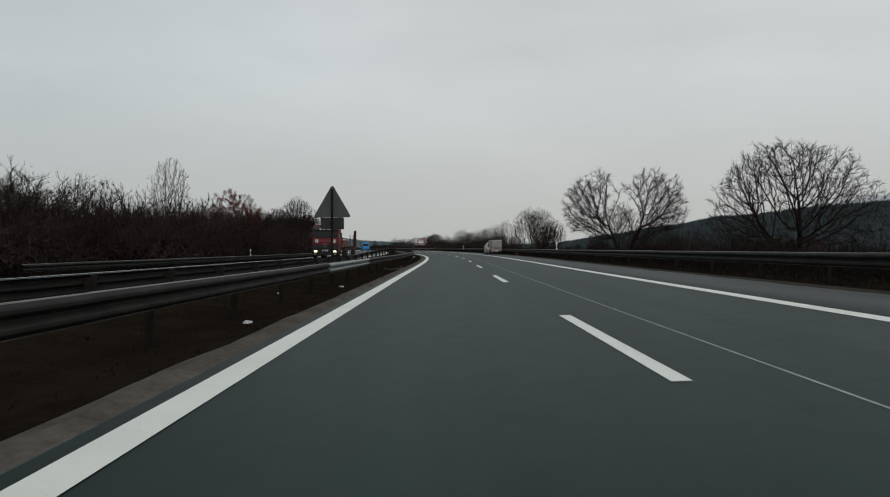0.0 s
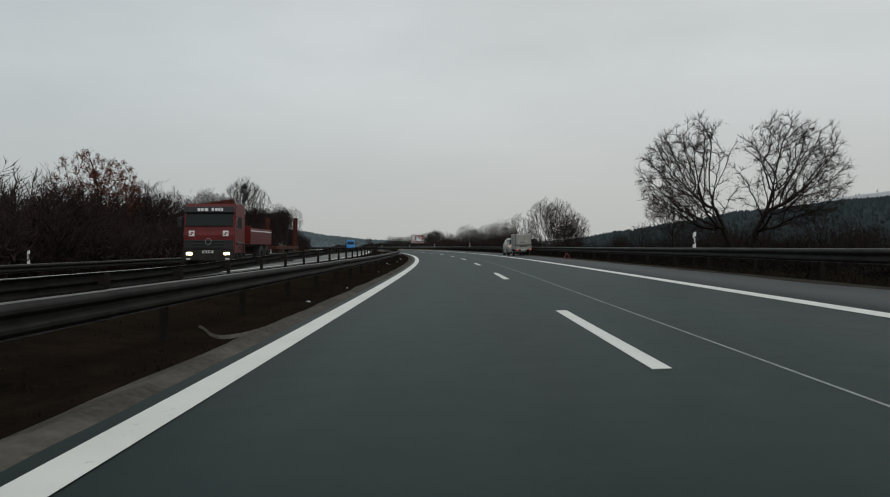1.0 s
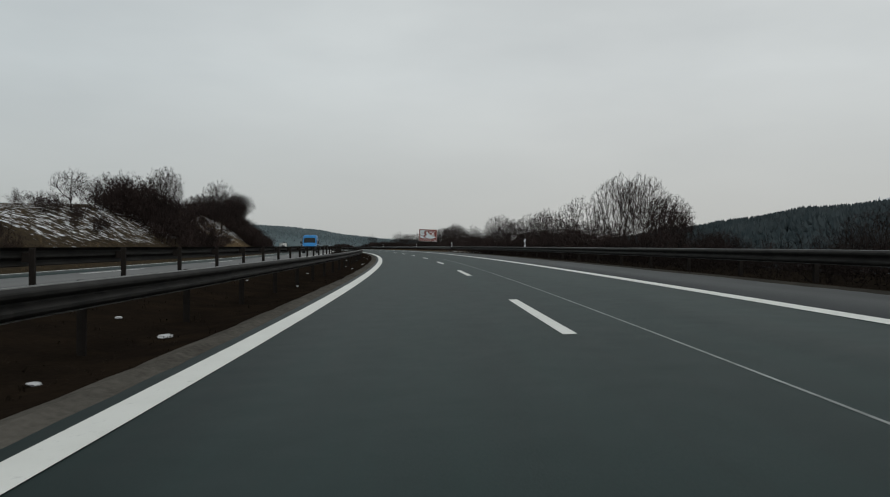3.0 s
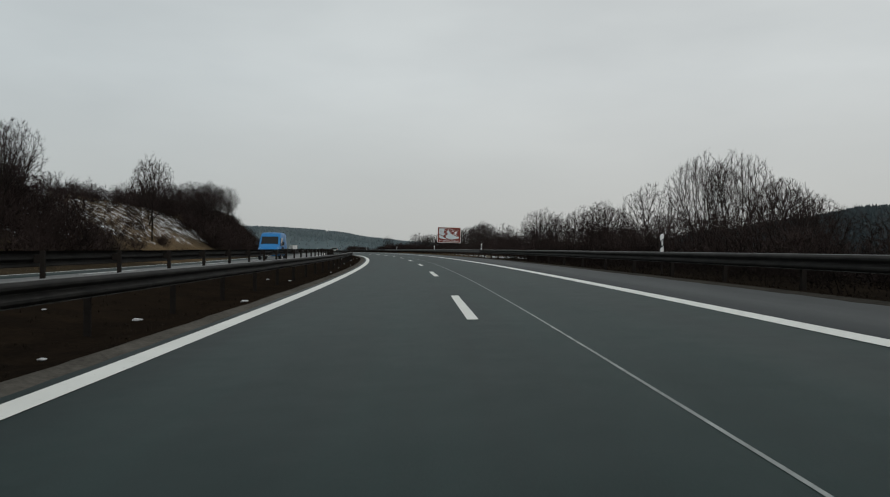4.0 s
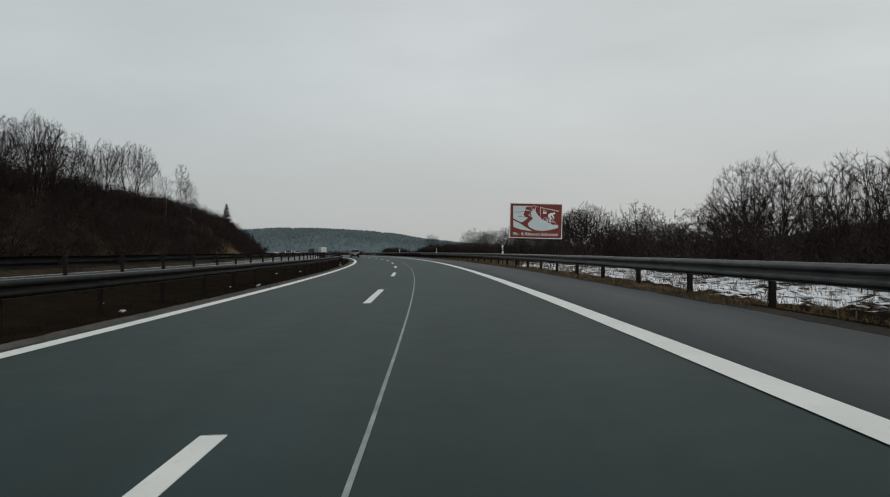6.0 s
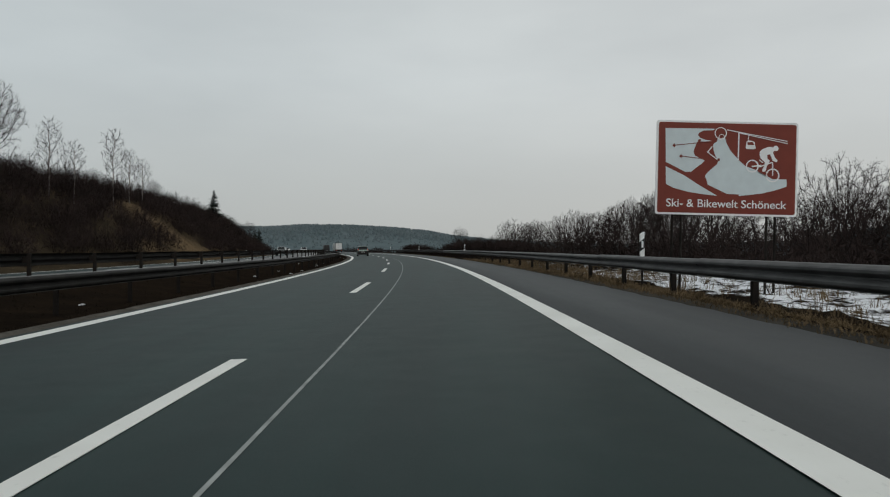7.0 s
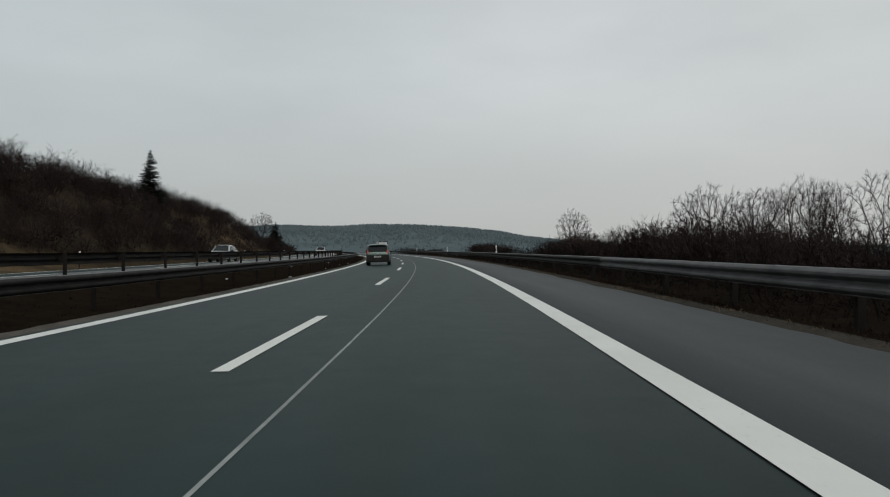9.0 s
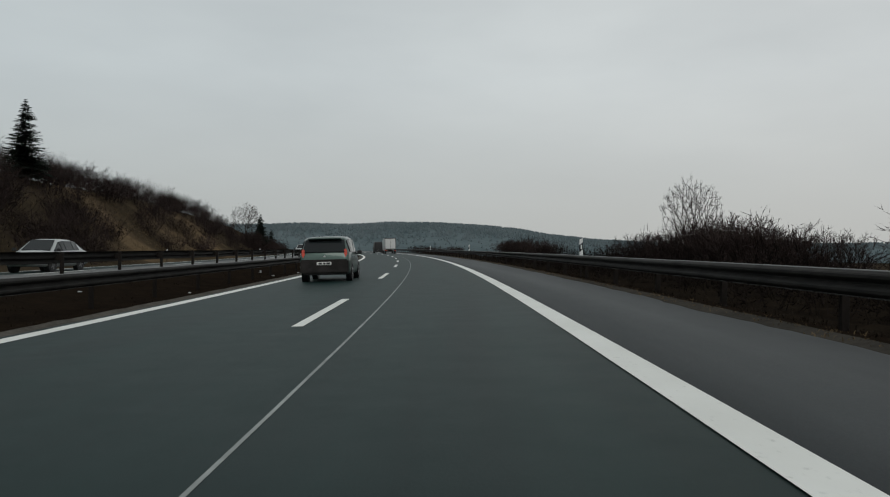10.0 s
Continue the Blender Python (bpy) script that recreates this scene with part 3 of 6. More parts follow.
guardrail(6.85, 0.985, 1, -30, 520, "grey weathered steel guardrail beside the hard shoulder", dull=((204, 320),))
guardrail(-18.2, 0.34, -1, 24, 110, "low dark steel guardrail on the far verge")


# ---- plants ----
def tubes(segs, sides):
    """Tapered tubes for rows p0 (3), p1 (3), r0, r1."""
    a = np.asarray(segs, float)
    p0, p1, r0, r1 = a[:, 0:3], a[:, 3:6], a[:, 6], a[:, 7]
    d = p1 - p0
    d /= np.linalg.norm(d, axis=1, keepdims=True) + 1e-9
    ref = np.where(np.abs(d[:, 2:3]) > 0.9, np.array([[1.0, 0, 0]]), np.array([[0, 0, 1.0]]))
    u = np.cross(d, ref)
    u /= np.linalg.norm(u, axis=1, keepdims=True) + 1e-9
    w = np.cross(d, u)
    ang = np.arange(sides) * 2 * np.pi / sides
    ring = np.cos(ang)[None, :, None] * u[:, None] + np.sin(ang)[None, :, None] * w[:, None]
    v = np.concatenate([p0[:, None] + ring * r0[:, None, None], p1[:, None] + ring * r1[:, None, None]], 1)
    base = np.arange(len(a))[:, None] * 2 * sides
    i = np.arange(sides)
    j = (i + 1) % sides
    if sides == 2:
        i, j = i[:1], j[:1]
    f = np.stack([base + i, base + j, base + j + sides, base + i + sides], -1).reshape(-1, 4)
    return v.reshape(-1, 3), f


def blades(segs, rng):
    """Fine twigs as slim three-cornered slivers."""
    a = np.asarray(segs, float)
    p0, p1, r0 = a[:, 0:3], a[:, 3:6], a[:, 6:7]
    u = np.cross(p1 - p0, rng.normal(0, 1, p0.shape))
    u /= np.linalg.norm(u, axis=1, keepdims=True) + 1e-9
    v = np.stack([p0 - u * r0, p0 + u * r0, p1], 1).reshape(-1, 3)
    return v, np.arange(len(v)).reshape(-1, 3)


def grow(seed, height, lobes, stems, count=900, step=0.032, jitter=0.16, up=0.05, tip=0.0162, twigs=6, bark=None, leafy=False, power=2.2, shoot=(0.022, 0.058)):
    """Trunk and crown meshes of a bare tree: shoots grow from the stems towards points strewn through the crown's lobes.
    lobes: centre and radii, stems: slant in x and y and height reached, all as shares of the height."""
    rng = np.random.default_rng(seed)
    room = np.array([l[3] * l[4] * l[5] for l in lobes])
    goals = []
    for l, share in zip(lobes, room / room.sum()):
        k = int(count * share * 1.25)
        v = rng.normal(0, 1, (k, 3))
        v /= np.linalg.norm(v, axis=1, keepdims=True)
        v *= rng.random((k, 1)) ** 0.36 * (1 + 0.10 * np.sin(v[:, :1] * 6 + seed) * np.cos(v[:, 1:2] * 5 + v[:, 2:] * 4))
        v = v[v[:, 2] > -0.72]
        goals.append(np.array(l[:3]) + v * np.array(l[3:]))
    goals = np.concatenate(goals) * height
    d, kill = step * height, step * height * 1.25
    pts, par = [np.array([0.0, 0.0, -0.3])], [-1]
    for sx, sy, top in stems:
        here, last = pts[0].copy(), 0
        way = np.array([sx, sy, 1.0])
        way /= np.linalg.norm(way)
        while here[2] < top * height:
            w = way + rng.normal(0, 0.10, 3)
            here = here + w / np.linalg.norm(w) * d
            pts.append(here)
            par.append(last)
            last = len(pts) - 1
    P = np.array(pts)
    gap = np.linalg.norm(goals[:, None] - P[None], axis=2)
    near, dist = gap.argmin(1), gap.min(1)
    kids = {}
    for turn in range(110):
        live = dist > kill
        goals, near, dist = goals[live], near[live], dist[live]
        if not len(goals):
            break
        way = (goals - P[near]) / dist[:, None]
        tot = np.zeros_like(P)
        np.add.at(tot, near, way)
        fresh = []
        for i in np.unique(near):
            out = P[i] - np.array([0, 0, 0.22 * height])
            out /= np.linalg.norm(out) + 1e-6
            w = tot[i] / (np.linalg.norm(tot[i]) + 1e-6)
            if w @ out < -0.1:
                continue
            w = w + 0.45 * out + rng.normal(0, jitter, 3) + np.array([0, 0, up])
            q = P[i] + w / np.linalg.norm(w) * d
            mine = kids.setdefault(int(i), [])
            if len(mine) > 3 or any(np.linalg.norm(q - m) < 0.45 * d for m in mine):
                continue
            mine.append(q)
            fresh.append(q)
            par.append(int(i))
        if not fresh:
            break
        q = np.array(fresh)
        gap = np.linalg.norm(goals[:, None] - q[None], axis=2)
        best = gap.argmin(1)
        closer = gap[np.arange(len(goals)), best] < dist
        near = np.where(closer, best + len(P), near)
        dist = np.minimum(dist, gap.min(1))
        P = np.concatenate([P, q])
    n = len(P)
    par = np.array(par)
    sons = np.zeros(n, int)
    np.add.at(sons, par[1:], 1)
    load = np.where(sons == 0, 1.0, 0.0)
    for i in range(n - 1, 0, -1):
        load[par[i]] += load[i]
    rad = tip * height / 10 * load ** (1 / power)
    kept, above = np.ones(n, bool), np.zeros(n, int)
    thick, mid, thin = [], [], []
    for i in range(1, n):
        above[i] = par[i] if kept[par[i]] else above[par[i]]
        kept[i] = sons[i] != 1 or rad[i] > 0.045 or not kept[par[i]]
        if kept[i]:
            row = (*P[above[i]], *P[i], min(rad[above[i]], rad[i] * 1.35), rad[i])
            (thick if rad[i] > 0.055 else mid if rad[i] > 0.024 else thin).append(row)
    root_way = P - P[np.maximum(par, 0)]
    root_way /= np.linalg.norm(root_way, axis=1, keepdims=True) + 1e-6
    ends = np.flatnonzero((sons == 0) & (np.arange(n) > 0))
    side = np.flatnonzero((rad < tip * height / 10 * 3.2) & (sons > 0) & (rng.random(n) < 0.7))
    base = np.concatenate([np.repeat(ends, twigs), np.repeat(side, max(1, twigs // 2))])
    w = root_way[base] + rng.normal(0, 0.42, (len(base), 3)) + np.array([0, 0, up])
    w /= np.linalg.norm(w, axis=1, keepdims=True)
    long = height * rng.uniform(*shoot, (len(base), 1))
    fine = tip * height / 10 * 0.85
    q = P[base] + w * long
    rows = [np.concatenate([P[base], q, np.full((len(base), 1), fine), np.full((len(base), 1), 0.002)], 1)]
    for cut in (0.35, 0.70):
        o = P[base] + w * long * (cut + rng.uniform(-0.1, 0.1, (len(base), 1)))
        ww = w + rng.normal(0, 0.5, w.shape)
        ww /= np.linalg.norm(ww, axis=1, keepdims=True)
        rows.append(np.concatenate([o, o + ww * long * 0.6, np.full((len(base), 1), fine * 0.8), np.full((len(base), 1), 0.002)], 1))
    v0, f0 = tubes(thick + mid, 5)
    trunk_me = mesh_from("trunk", v0, f0, bark or BARK, True)
    v1, f1 = tubes(thin, 3)
    v2, tri = blades(np.concatenate(rows), rng)
    vs, fs, at = [v1, v2], [f1], len(v1) + len(v2)
    tri = tri + len(v1)
    if leafy:
        e = np.repeat(P[ends], 30, 0)
        e = e + rng.normal(0, 0.16, e.shape)
        vs.append((e[:, None] + rng.normal(0, 0.05, (len(e), 4, 3))).reshape(-1, 3))
        fs.append(at + np.arange(len(e) * 4).reshape(-1, 4))
    return trunk_me, mesh_from("crown", np.concatenate(vs), [np.concatenate(fs), tri], TWIG if not leafy else DRY_LEAF)


def tree_thing(name, meshes, label, category="tree", group=""):
    root = tagged(new(name), label, category, group)
    part("trunk", meshes[0], None, root)
    part("crown", meshes[1], None, root)
    return root


def ground_z(s, e):
    if 8.1 < e < 14.4:
        return float(np.interp(e, [8.1, 9.4, 11, 13, 14, 15.2], [0.06, 0.02, 0.0, 0.04, 0.05, -0.1]))
    return float(land(np.array([s]), np.array([e]))[0])


def plant(proto, s, e, scale, turn, wide=1.0):
    zz = ground_z(s, e)
    x, y, z0 = rp(s, e, zz)
    wide *= 1.25 if e > 0 and s > 185 and e < 34 and s < 365 else 1.0
    ob = copy_thing(proto, pose(x, y, z0, 0, 0, turn))
    ob.scale = (scale * wide, scale * wide, scale)
    return ob


# prototypes stand in the landscape themselves, far behind the thickets
PROTO = {
    "oak": tree_thing("tree", grow(11, 10, [(-0.26, 0, 0.60, 0.36, 0.40, 0.36), (0.26, 0, 0.61, 0.38, 0.40, 0.38), (0, 0, 0.44, 0.44, 0.40, 0.26), (0.02, 0.02, 0.62, 0.2, 0.3, 0.27)], [(-0.34, 0.05, 0.30), (0.30, -0.05, 0.30)], 5200, step=0.023, jitter=0.12, tip=0.0138, twigs=9, power=2.12, shoot=(0.022, 0.070)), "bare spreading many-stemmed tree with a broad dark crown", group="bare trees"),
    "oak2": tree_thing("tree", grow(17, 10, [(0, 0, 0.56, 0.56, 0.52, 0.44), (-0.22, 0.05, 0.70, 0.30, 0.3, 0.27)], [(-0.45, 0.1, 0.26), (0.10, -0.12, 0.30), (0.50, 0.15, 0.22)], 3800, step=0.026, jitter=0.13, tip=0.0122), "bare many-stemmed broad tree behind the guardrail", group="bare trees"),
    "lime": tree_thing("tree", grow(19, 10, [(0, 0, 0.55, 0.56, 0.52, 0.42), (-0.12, 0.05, 0.70, 0.36, 0.34, 0.28)], [(-0.40, 0.1, 0.28), (0.06, -0.12, 0.34), (0.44, 0.15, 0.26)], 4800, step=0.024, jitter=0.13, tip=0.0135), "large bare tree with a dense domed crown behind the guardrail", group="bare trees"),
    "ash": tree_thing("tree", grow(23, 10, [(0, 0, 0.63, 0.42, 0.42, 0.37)], [(-0.22, 0.10, 0.36), (0.20, -0.16, 0.40), (0.02, 0.22, 0.34)], 3600, step=0.025, up=0.24, jitter=0.10, tip=0.0100), "bare upright tree with a fan-shaped crown", group="bare trees"),
    "ash2": tree_thing("tree", grow(29, 10, [(0, 0, 0.62, 0.32, 0.32, 0.38)], [(-0.12, 0.05, 0.42), (0.16, -0.06, 0.36)], 1800, step=0.029, up=0.24, jitter=0.11, tip=0.0120), "bare slender tree with fine upright twigs", group="bare trees"),
    "small": tree_thing("tree", grow(31, 10, [(0, 0, 0.57, 0.40, 0.40, 0.42)], [(0.04, 0.0, 0.22), (-0.16, 0.1, 0.20)], 1800, step=0.029, tip=0.0130), "small bare round-crowned tree", group="bare trees"),
    "field": tree_thing("tree", grow(53, 10, [(0, 0, 0.64, 0.44, 0.44, 0.35)], [(0.02, 0.02, 0.30)], 2300, step=0.027, jitter=0.18, tip=0.0118, power=2.1), "bare round-crowned tree with a clear trunk", group="bare trees"),
    "fan": tree_thing("tree", grow(61, 10, [(0, 0, 0.50, 0.50, 0.50, 0.48), (0, 0, 0.70, 0.30, 0.30, 0.30)], [(0.55 * math.cos(2.4 * k) * (0.25 + 0.12 * k), 0.55 * math.sin(2.4 * k) * (0.25 + 0.12 * k), 0.46 - 0.03 * k) for k in range(8)], 3200, step=0.027, up=0.28, jitter=0.12, shoot=(0.03, 0.075)), "large fan-shaped leafless shrub with many stems", group="bare trees"),
    "birch": tree_thing("tree", grow(37, 10, [(0, 0, 0.60, 0.20, 0.20, 0.38)], [(0.03, 0.0, 0.80)], 620, tip=0.0125, up=0.16, bark=BIRCH), "slim pale-stemmed bare birch on the slope", group="bare trees"),
    "leafy": tree_thing("tree", grow(41, 10, [(0, 0, 0.58, 0.42, 0.42, 0.40)], [(0.02, 0.0, 0.24)], 600, leafy=True), "tree still holding its withered red-brown leaves", group="bare trees"),
}
for k, key in enumerate(PROTO):
    PROTO[key].matrix_basis = pose(*rp(150 + 18 * k, 75 + (k % 3) * 9, ground_z(150 + 18 * k, 75 + (k % 3) * 9)), 0, 0, 40 * k)

TOP = {k: max(v.co.z for ch in ob.children for v in ch.data.vertices if v.index % 7 == 0) for k, ob in PROTO.items()}
# trees by kind, s, e, height and width factor
# the verge and the grove beyond the hard shoulder
GROVE = [
    ("lime", 44.5, 20.6, 9.4, 0.98), ("oak", 83.8, 18.9, 11.4, 1.0), ("field", 146.0, 36.9, 13.0, 0.74), ("small", 152.0, 34.6, 7.6, 0.8), ("small", 190.0, 33.0, 6.8, 1.1), ("ash2", 197.0, 35.0, 8.4, 1.0),
    ("small", 204.0, 37.0, 9.6, 1.0), ("oak2", 211.0, 39.0, 11.5, 0.8), ("ash2", 216.5, 43.0, 12.2, 1.0), ("ash", 226.0, 42.5, 17.0, 0.72), ("ash2", 220.5, 45.0, 13.0, 1.0), ("ash", 231.0, 40.5, 17.2, 0.72),
    ("oak2", 230.0, 33.5, 12.3, 0.62), ("small", 260.0, 37.0, 12.1, 0.95), ("ash2", 240.0, 33.0, 8.6, 0.9), ("oak2", 233.0, 25.0, 8.6, 0.58), ("small", 236.5, 23.5, 7.6, 0.9), ("ash", 228.5, 26.0, 9.2, 0.62),
]
# the hedgerow trees further on
HEDGEROW = [
    ("ash", 247.0, 23.0, 8.8, 0.75), ("small", 254.5, 23.5, 6.6, 1.1), ("ash2", 262.0, 23.0, 4.8, 1.1), ("oak2", 269.0, 22.0, 7.1, 0.7), ("small", 276.0, 23.0, 6.0, 1.1), ("oak2", 271.5, 24.5, 6.4, 0.7), ("small", 266.5, 21.5, 5.4, 1.0),
    ("ash", 283.5, 22.0, 8.0, 0.72), ("ash2", 290.0, 22.5, 7.5, 1.0), ("oak2", 297.0, 22.0, 7.0, 0.75), ("ash", 304.5, 23.0, 7.6, 0.7), ("ash", 300.0, 25.5, 8.8, 0.75), ("oak2", 313.0, 26.0, 8.2, 0.62), ("ash2", 307.0, 27.0, 8.8, 0.9), ("small", 309.0, 22.0, 6.6, 0.9),
    ("ash2", 315.0, 22.5, 6.4, 1.0), ("ash", 320.5, 22.0, 7.1, 0.85), ("small", 328.0, 23.0, 6.0, 1.0), ("oak2", 334.0, 22.0, 6.2, 0.7), ("ash", 340.0, 22.0, 6.7, 0.7),
    ("ash2", 346.0, 22.0, 6.4, 1.0), ("oak2", 352.0, 21.5, 7.2, 0.7), ("small", 358.0, 23.0, 5.8, 1.0), ("small", 373.1, 16.4, 5.7, 0.75), ("small", 392.0, 36.0, 5.6, 1.0),
    ("oak2", 412.0, 40.0, 6.0, 0.8), ("small", 440.0, 33.0, 4.8, 1.0),
]
# the bank beyond the opposite carriageway
FAR_BANK = [
    ("ash2", 57.0, -24.3, 8.4, 0.62), ("leafy", 84.0, -26.0, 7.6, 0.95), ("leafy", 89.5, -27.5, 7.2, 0.9), ("small", 95.0, -27.0, 6.4, 0.9), ("fan", 110.5, -25.0, 6.7, 0.85),
    ("small", 103.0, -26.5, 6.0, 0.8), ("fan", 129.5, -24.8, 9.2, 0.74), ("ash2", 122.0, -27.5, 6.0, 0.8),
    ("small", 168.0, -30.0, 3.4, 1.2), ("ash", 181.0, -25.5, 6.7, 0.7), ("ash2", 185.0, -26.5, 6.6, 1.0),
]
# the cutting slope
CUTTING = [
    ("small", 210.5, -24.6, 8.4, 0.62), ("ash2", 219.0, -27.0, 6.8, 0.9), ("oak2", 240.0, -27.0, 5.0, 0.7), ("ash", 246.0, -28.5, 5.6, 0.7), ("ash", 287.5, -28.0, 8.4, 0.8), ("small", 283.0, -29.5, 7.0, 0.8),
    ("ash", 261.0, -27.5, 7.6, 0.8), ("oak2", 268.0, -28.5, 7.0, 0.65), ("ash2", 250.0, -27.0, 6.8, 0.9),
    ("birch", 302.5, -29.5, 6.6, 0.9), ("birch", 305.5, -28.5, 5.6, 0.9), ("birch", 318.5, -29.0, 8.2, 0.8), ("birch", 328.0, -30.0, 6.4, 0.9), ("birch", 335.5, -30.5, 5.8, 1.0),
    ("small", 346.0, -31.5, 3.6, 0.8), ("oak2", 489.0, -26.0, 7.0, 0.8),
]
for kind, ts_, te_, th_, wide_ in GROVE + HEDGEROW + FAR_BANK + CUTTING:
    plant(PROTO[kind], ts_, te_, (th_ + 0.25) / TOP[kind], 0.0 if kind in ("oak", "lime") else (ts_ * 37 + te_ * 11) % 360, wide_)


# rows of lesser trees: stretch, spacing, offsets, heights, kinds
fill = np.random.default_rng(77)
for s0, s1, gap, e0, e1, h0, h1, kinds in (
        (194, 220, 4.4, 24, 31, 5.6, 7.4, ("small", "ash2", "oak2", "field")), (222, 234, 5.0, 24, 31, 4.8, 6.6, ("small", "ash2")), (234, 258, 3.6, 23, 31, 5.8, 8.0, ("small", "ash2", "oak2")), (278, 300, 4.4, 24, 30, 5.0, 6.6, ("small", "ash2", "oak2")), (132, 202, 4.5, 55, 84, 8.5, 11.0, ("small", "ash2", "oak2")), (22, 76, 9.0, -31, -27, 3.4, 4.6, ("small", "ash2")), (240, 284, 3.4, -34, -25, 4.0, 6.0, ("ash2", "small", "oak2")),
        (320, 470, 13.0, -36, -31, 2.2, 3.2, ("small", "ash2"))):
    for s in np.arange(s0, s1, gap):
        kind = kinds[int(fill.integers(0, len(kinds)))]
        plant(PROTO[kind], float(s + fill.uniform(-0.35, 0.35) * gap), float(fill.uniform(e0, e1)),
              float(fill.uniform(h0, h1)) / TOP[kind], float(fill.uniform(0, 360)), float(fill.uniform(0.85, 1.15)))


def conifer(height, seed, label):
    rng = np.random.default_rng(seed)
    root = tagged(new("conifer"), label, "tree", "dark conifers on the slope")
    part("trunk", rod((0, 0, -0.3), (0, 0, height * 0.97), height * 0.018, 0.01, 7), BARK, root)
    vs, fs, n = [], [], 0
    for k in range(620):
        u = rng.random() ** 1.25
        z = height * (0.06 + 0.91 * u)
        ln = (height * 0.25 * (1 - u) ** 0.8 + 0.16) * rng.uniform(0.5, 1.15) * (1 + 0.12 * math.sin(z * 5.3 + seed))
        a = rng.uniform(0, 2 * np.pi)
        o = np.array([0, 0, z])
        tip = np.array([np.cos(a) * ln, np.sin(a) * ln, z + ln * rng.uniform(-0.28, 0.22)])
        side = np.array([-np.sin(a), np.cos(a), 0])
        for m in range(8):
            u0 = 0.12 + 0.88 * m / 8
            p0 = o + (tip - o) * u0
            w = (ln * 0.30 + 0.06) * (1.05 - 0.70 * u0)
            for sg in (-1, 1):
                q = p0 + (tip - o) * 0.16 + side * sg * w * rng.uniform(0.6, 1.3) + np.array([0, 0, -0.45 * w * rng.uniform(0.2, 1.4)])
                vs += [p0, p0 + (tip - o) * 0.13, q]
                fs.append((n, n + 1, n + 2))
                n += 3
    part("crown", mesh_from("crown", vs, np.array(fs), NEEDLE), None, root, "dark green drooping needle boughs")
    return root


for s_, e_, h_, k_ in ((394.9, -29.9, 6.7, 1), (482, -22.5, 7.2, 2), (492, -23.5, 6.0, 3), (506, -22.0, 5.2, 5), (300, -38, 4.0, 4)):
    conifer(h_, k_, "dark spruce standing above the scrub on the slope").matrix_basis = pose(*rp(s_, e_, ground_z(s_, e_)), 0, 0, 50 * k_)


def off(rng, d, low, high):
    """Directions that leave the rows of d by angles between low and high radians."""
    s = np.cross(d, rng.normal(0, 1, d.shape))
    s /= np.linalg.norm(s, axis=1, keepdims=True) + 1e-9
    a = rng.uniform(low, high, (len(d), 1))
    return d * np.cos(a) + s * np.sin(a)


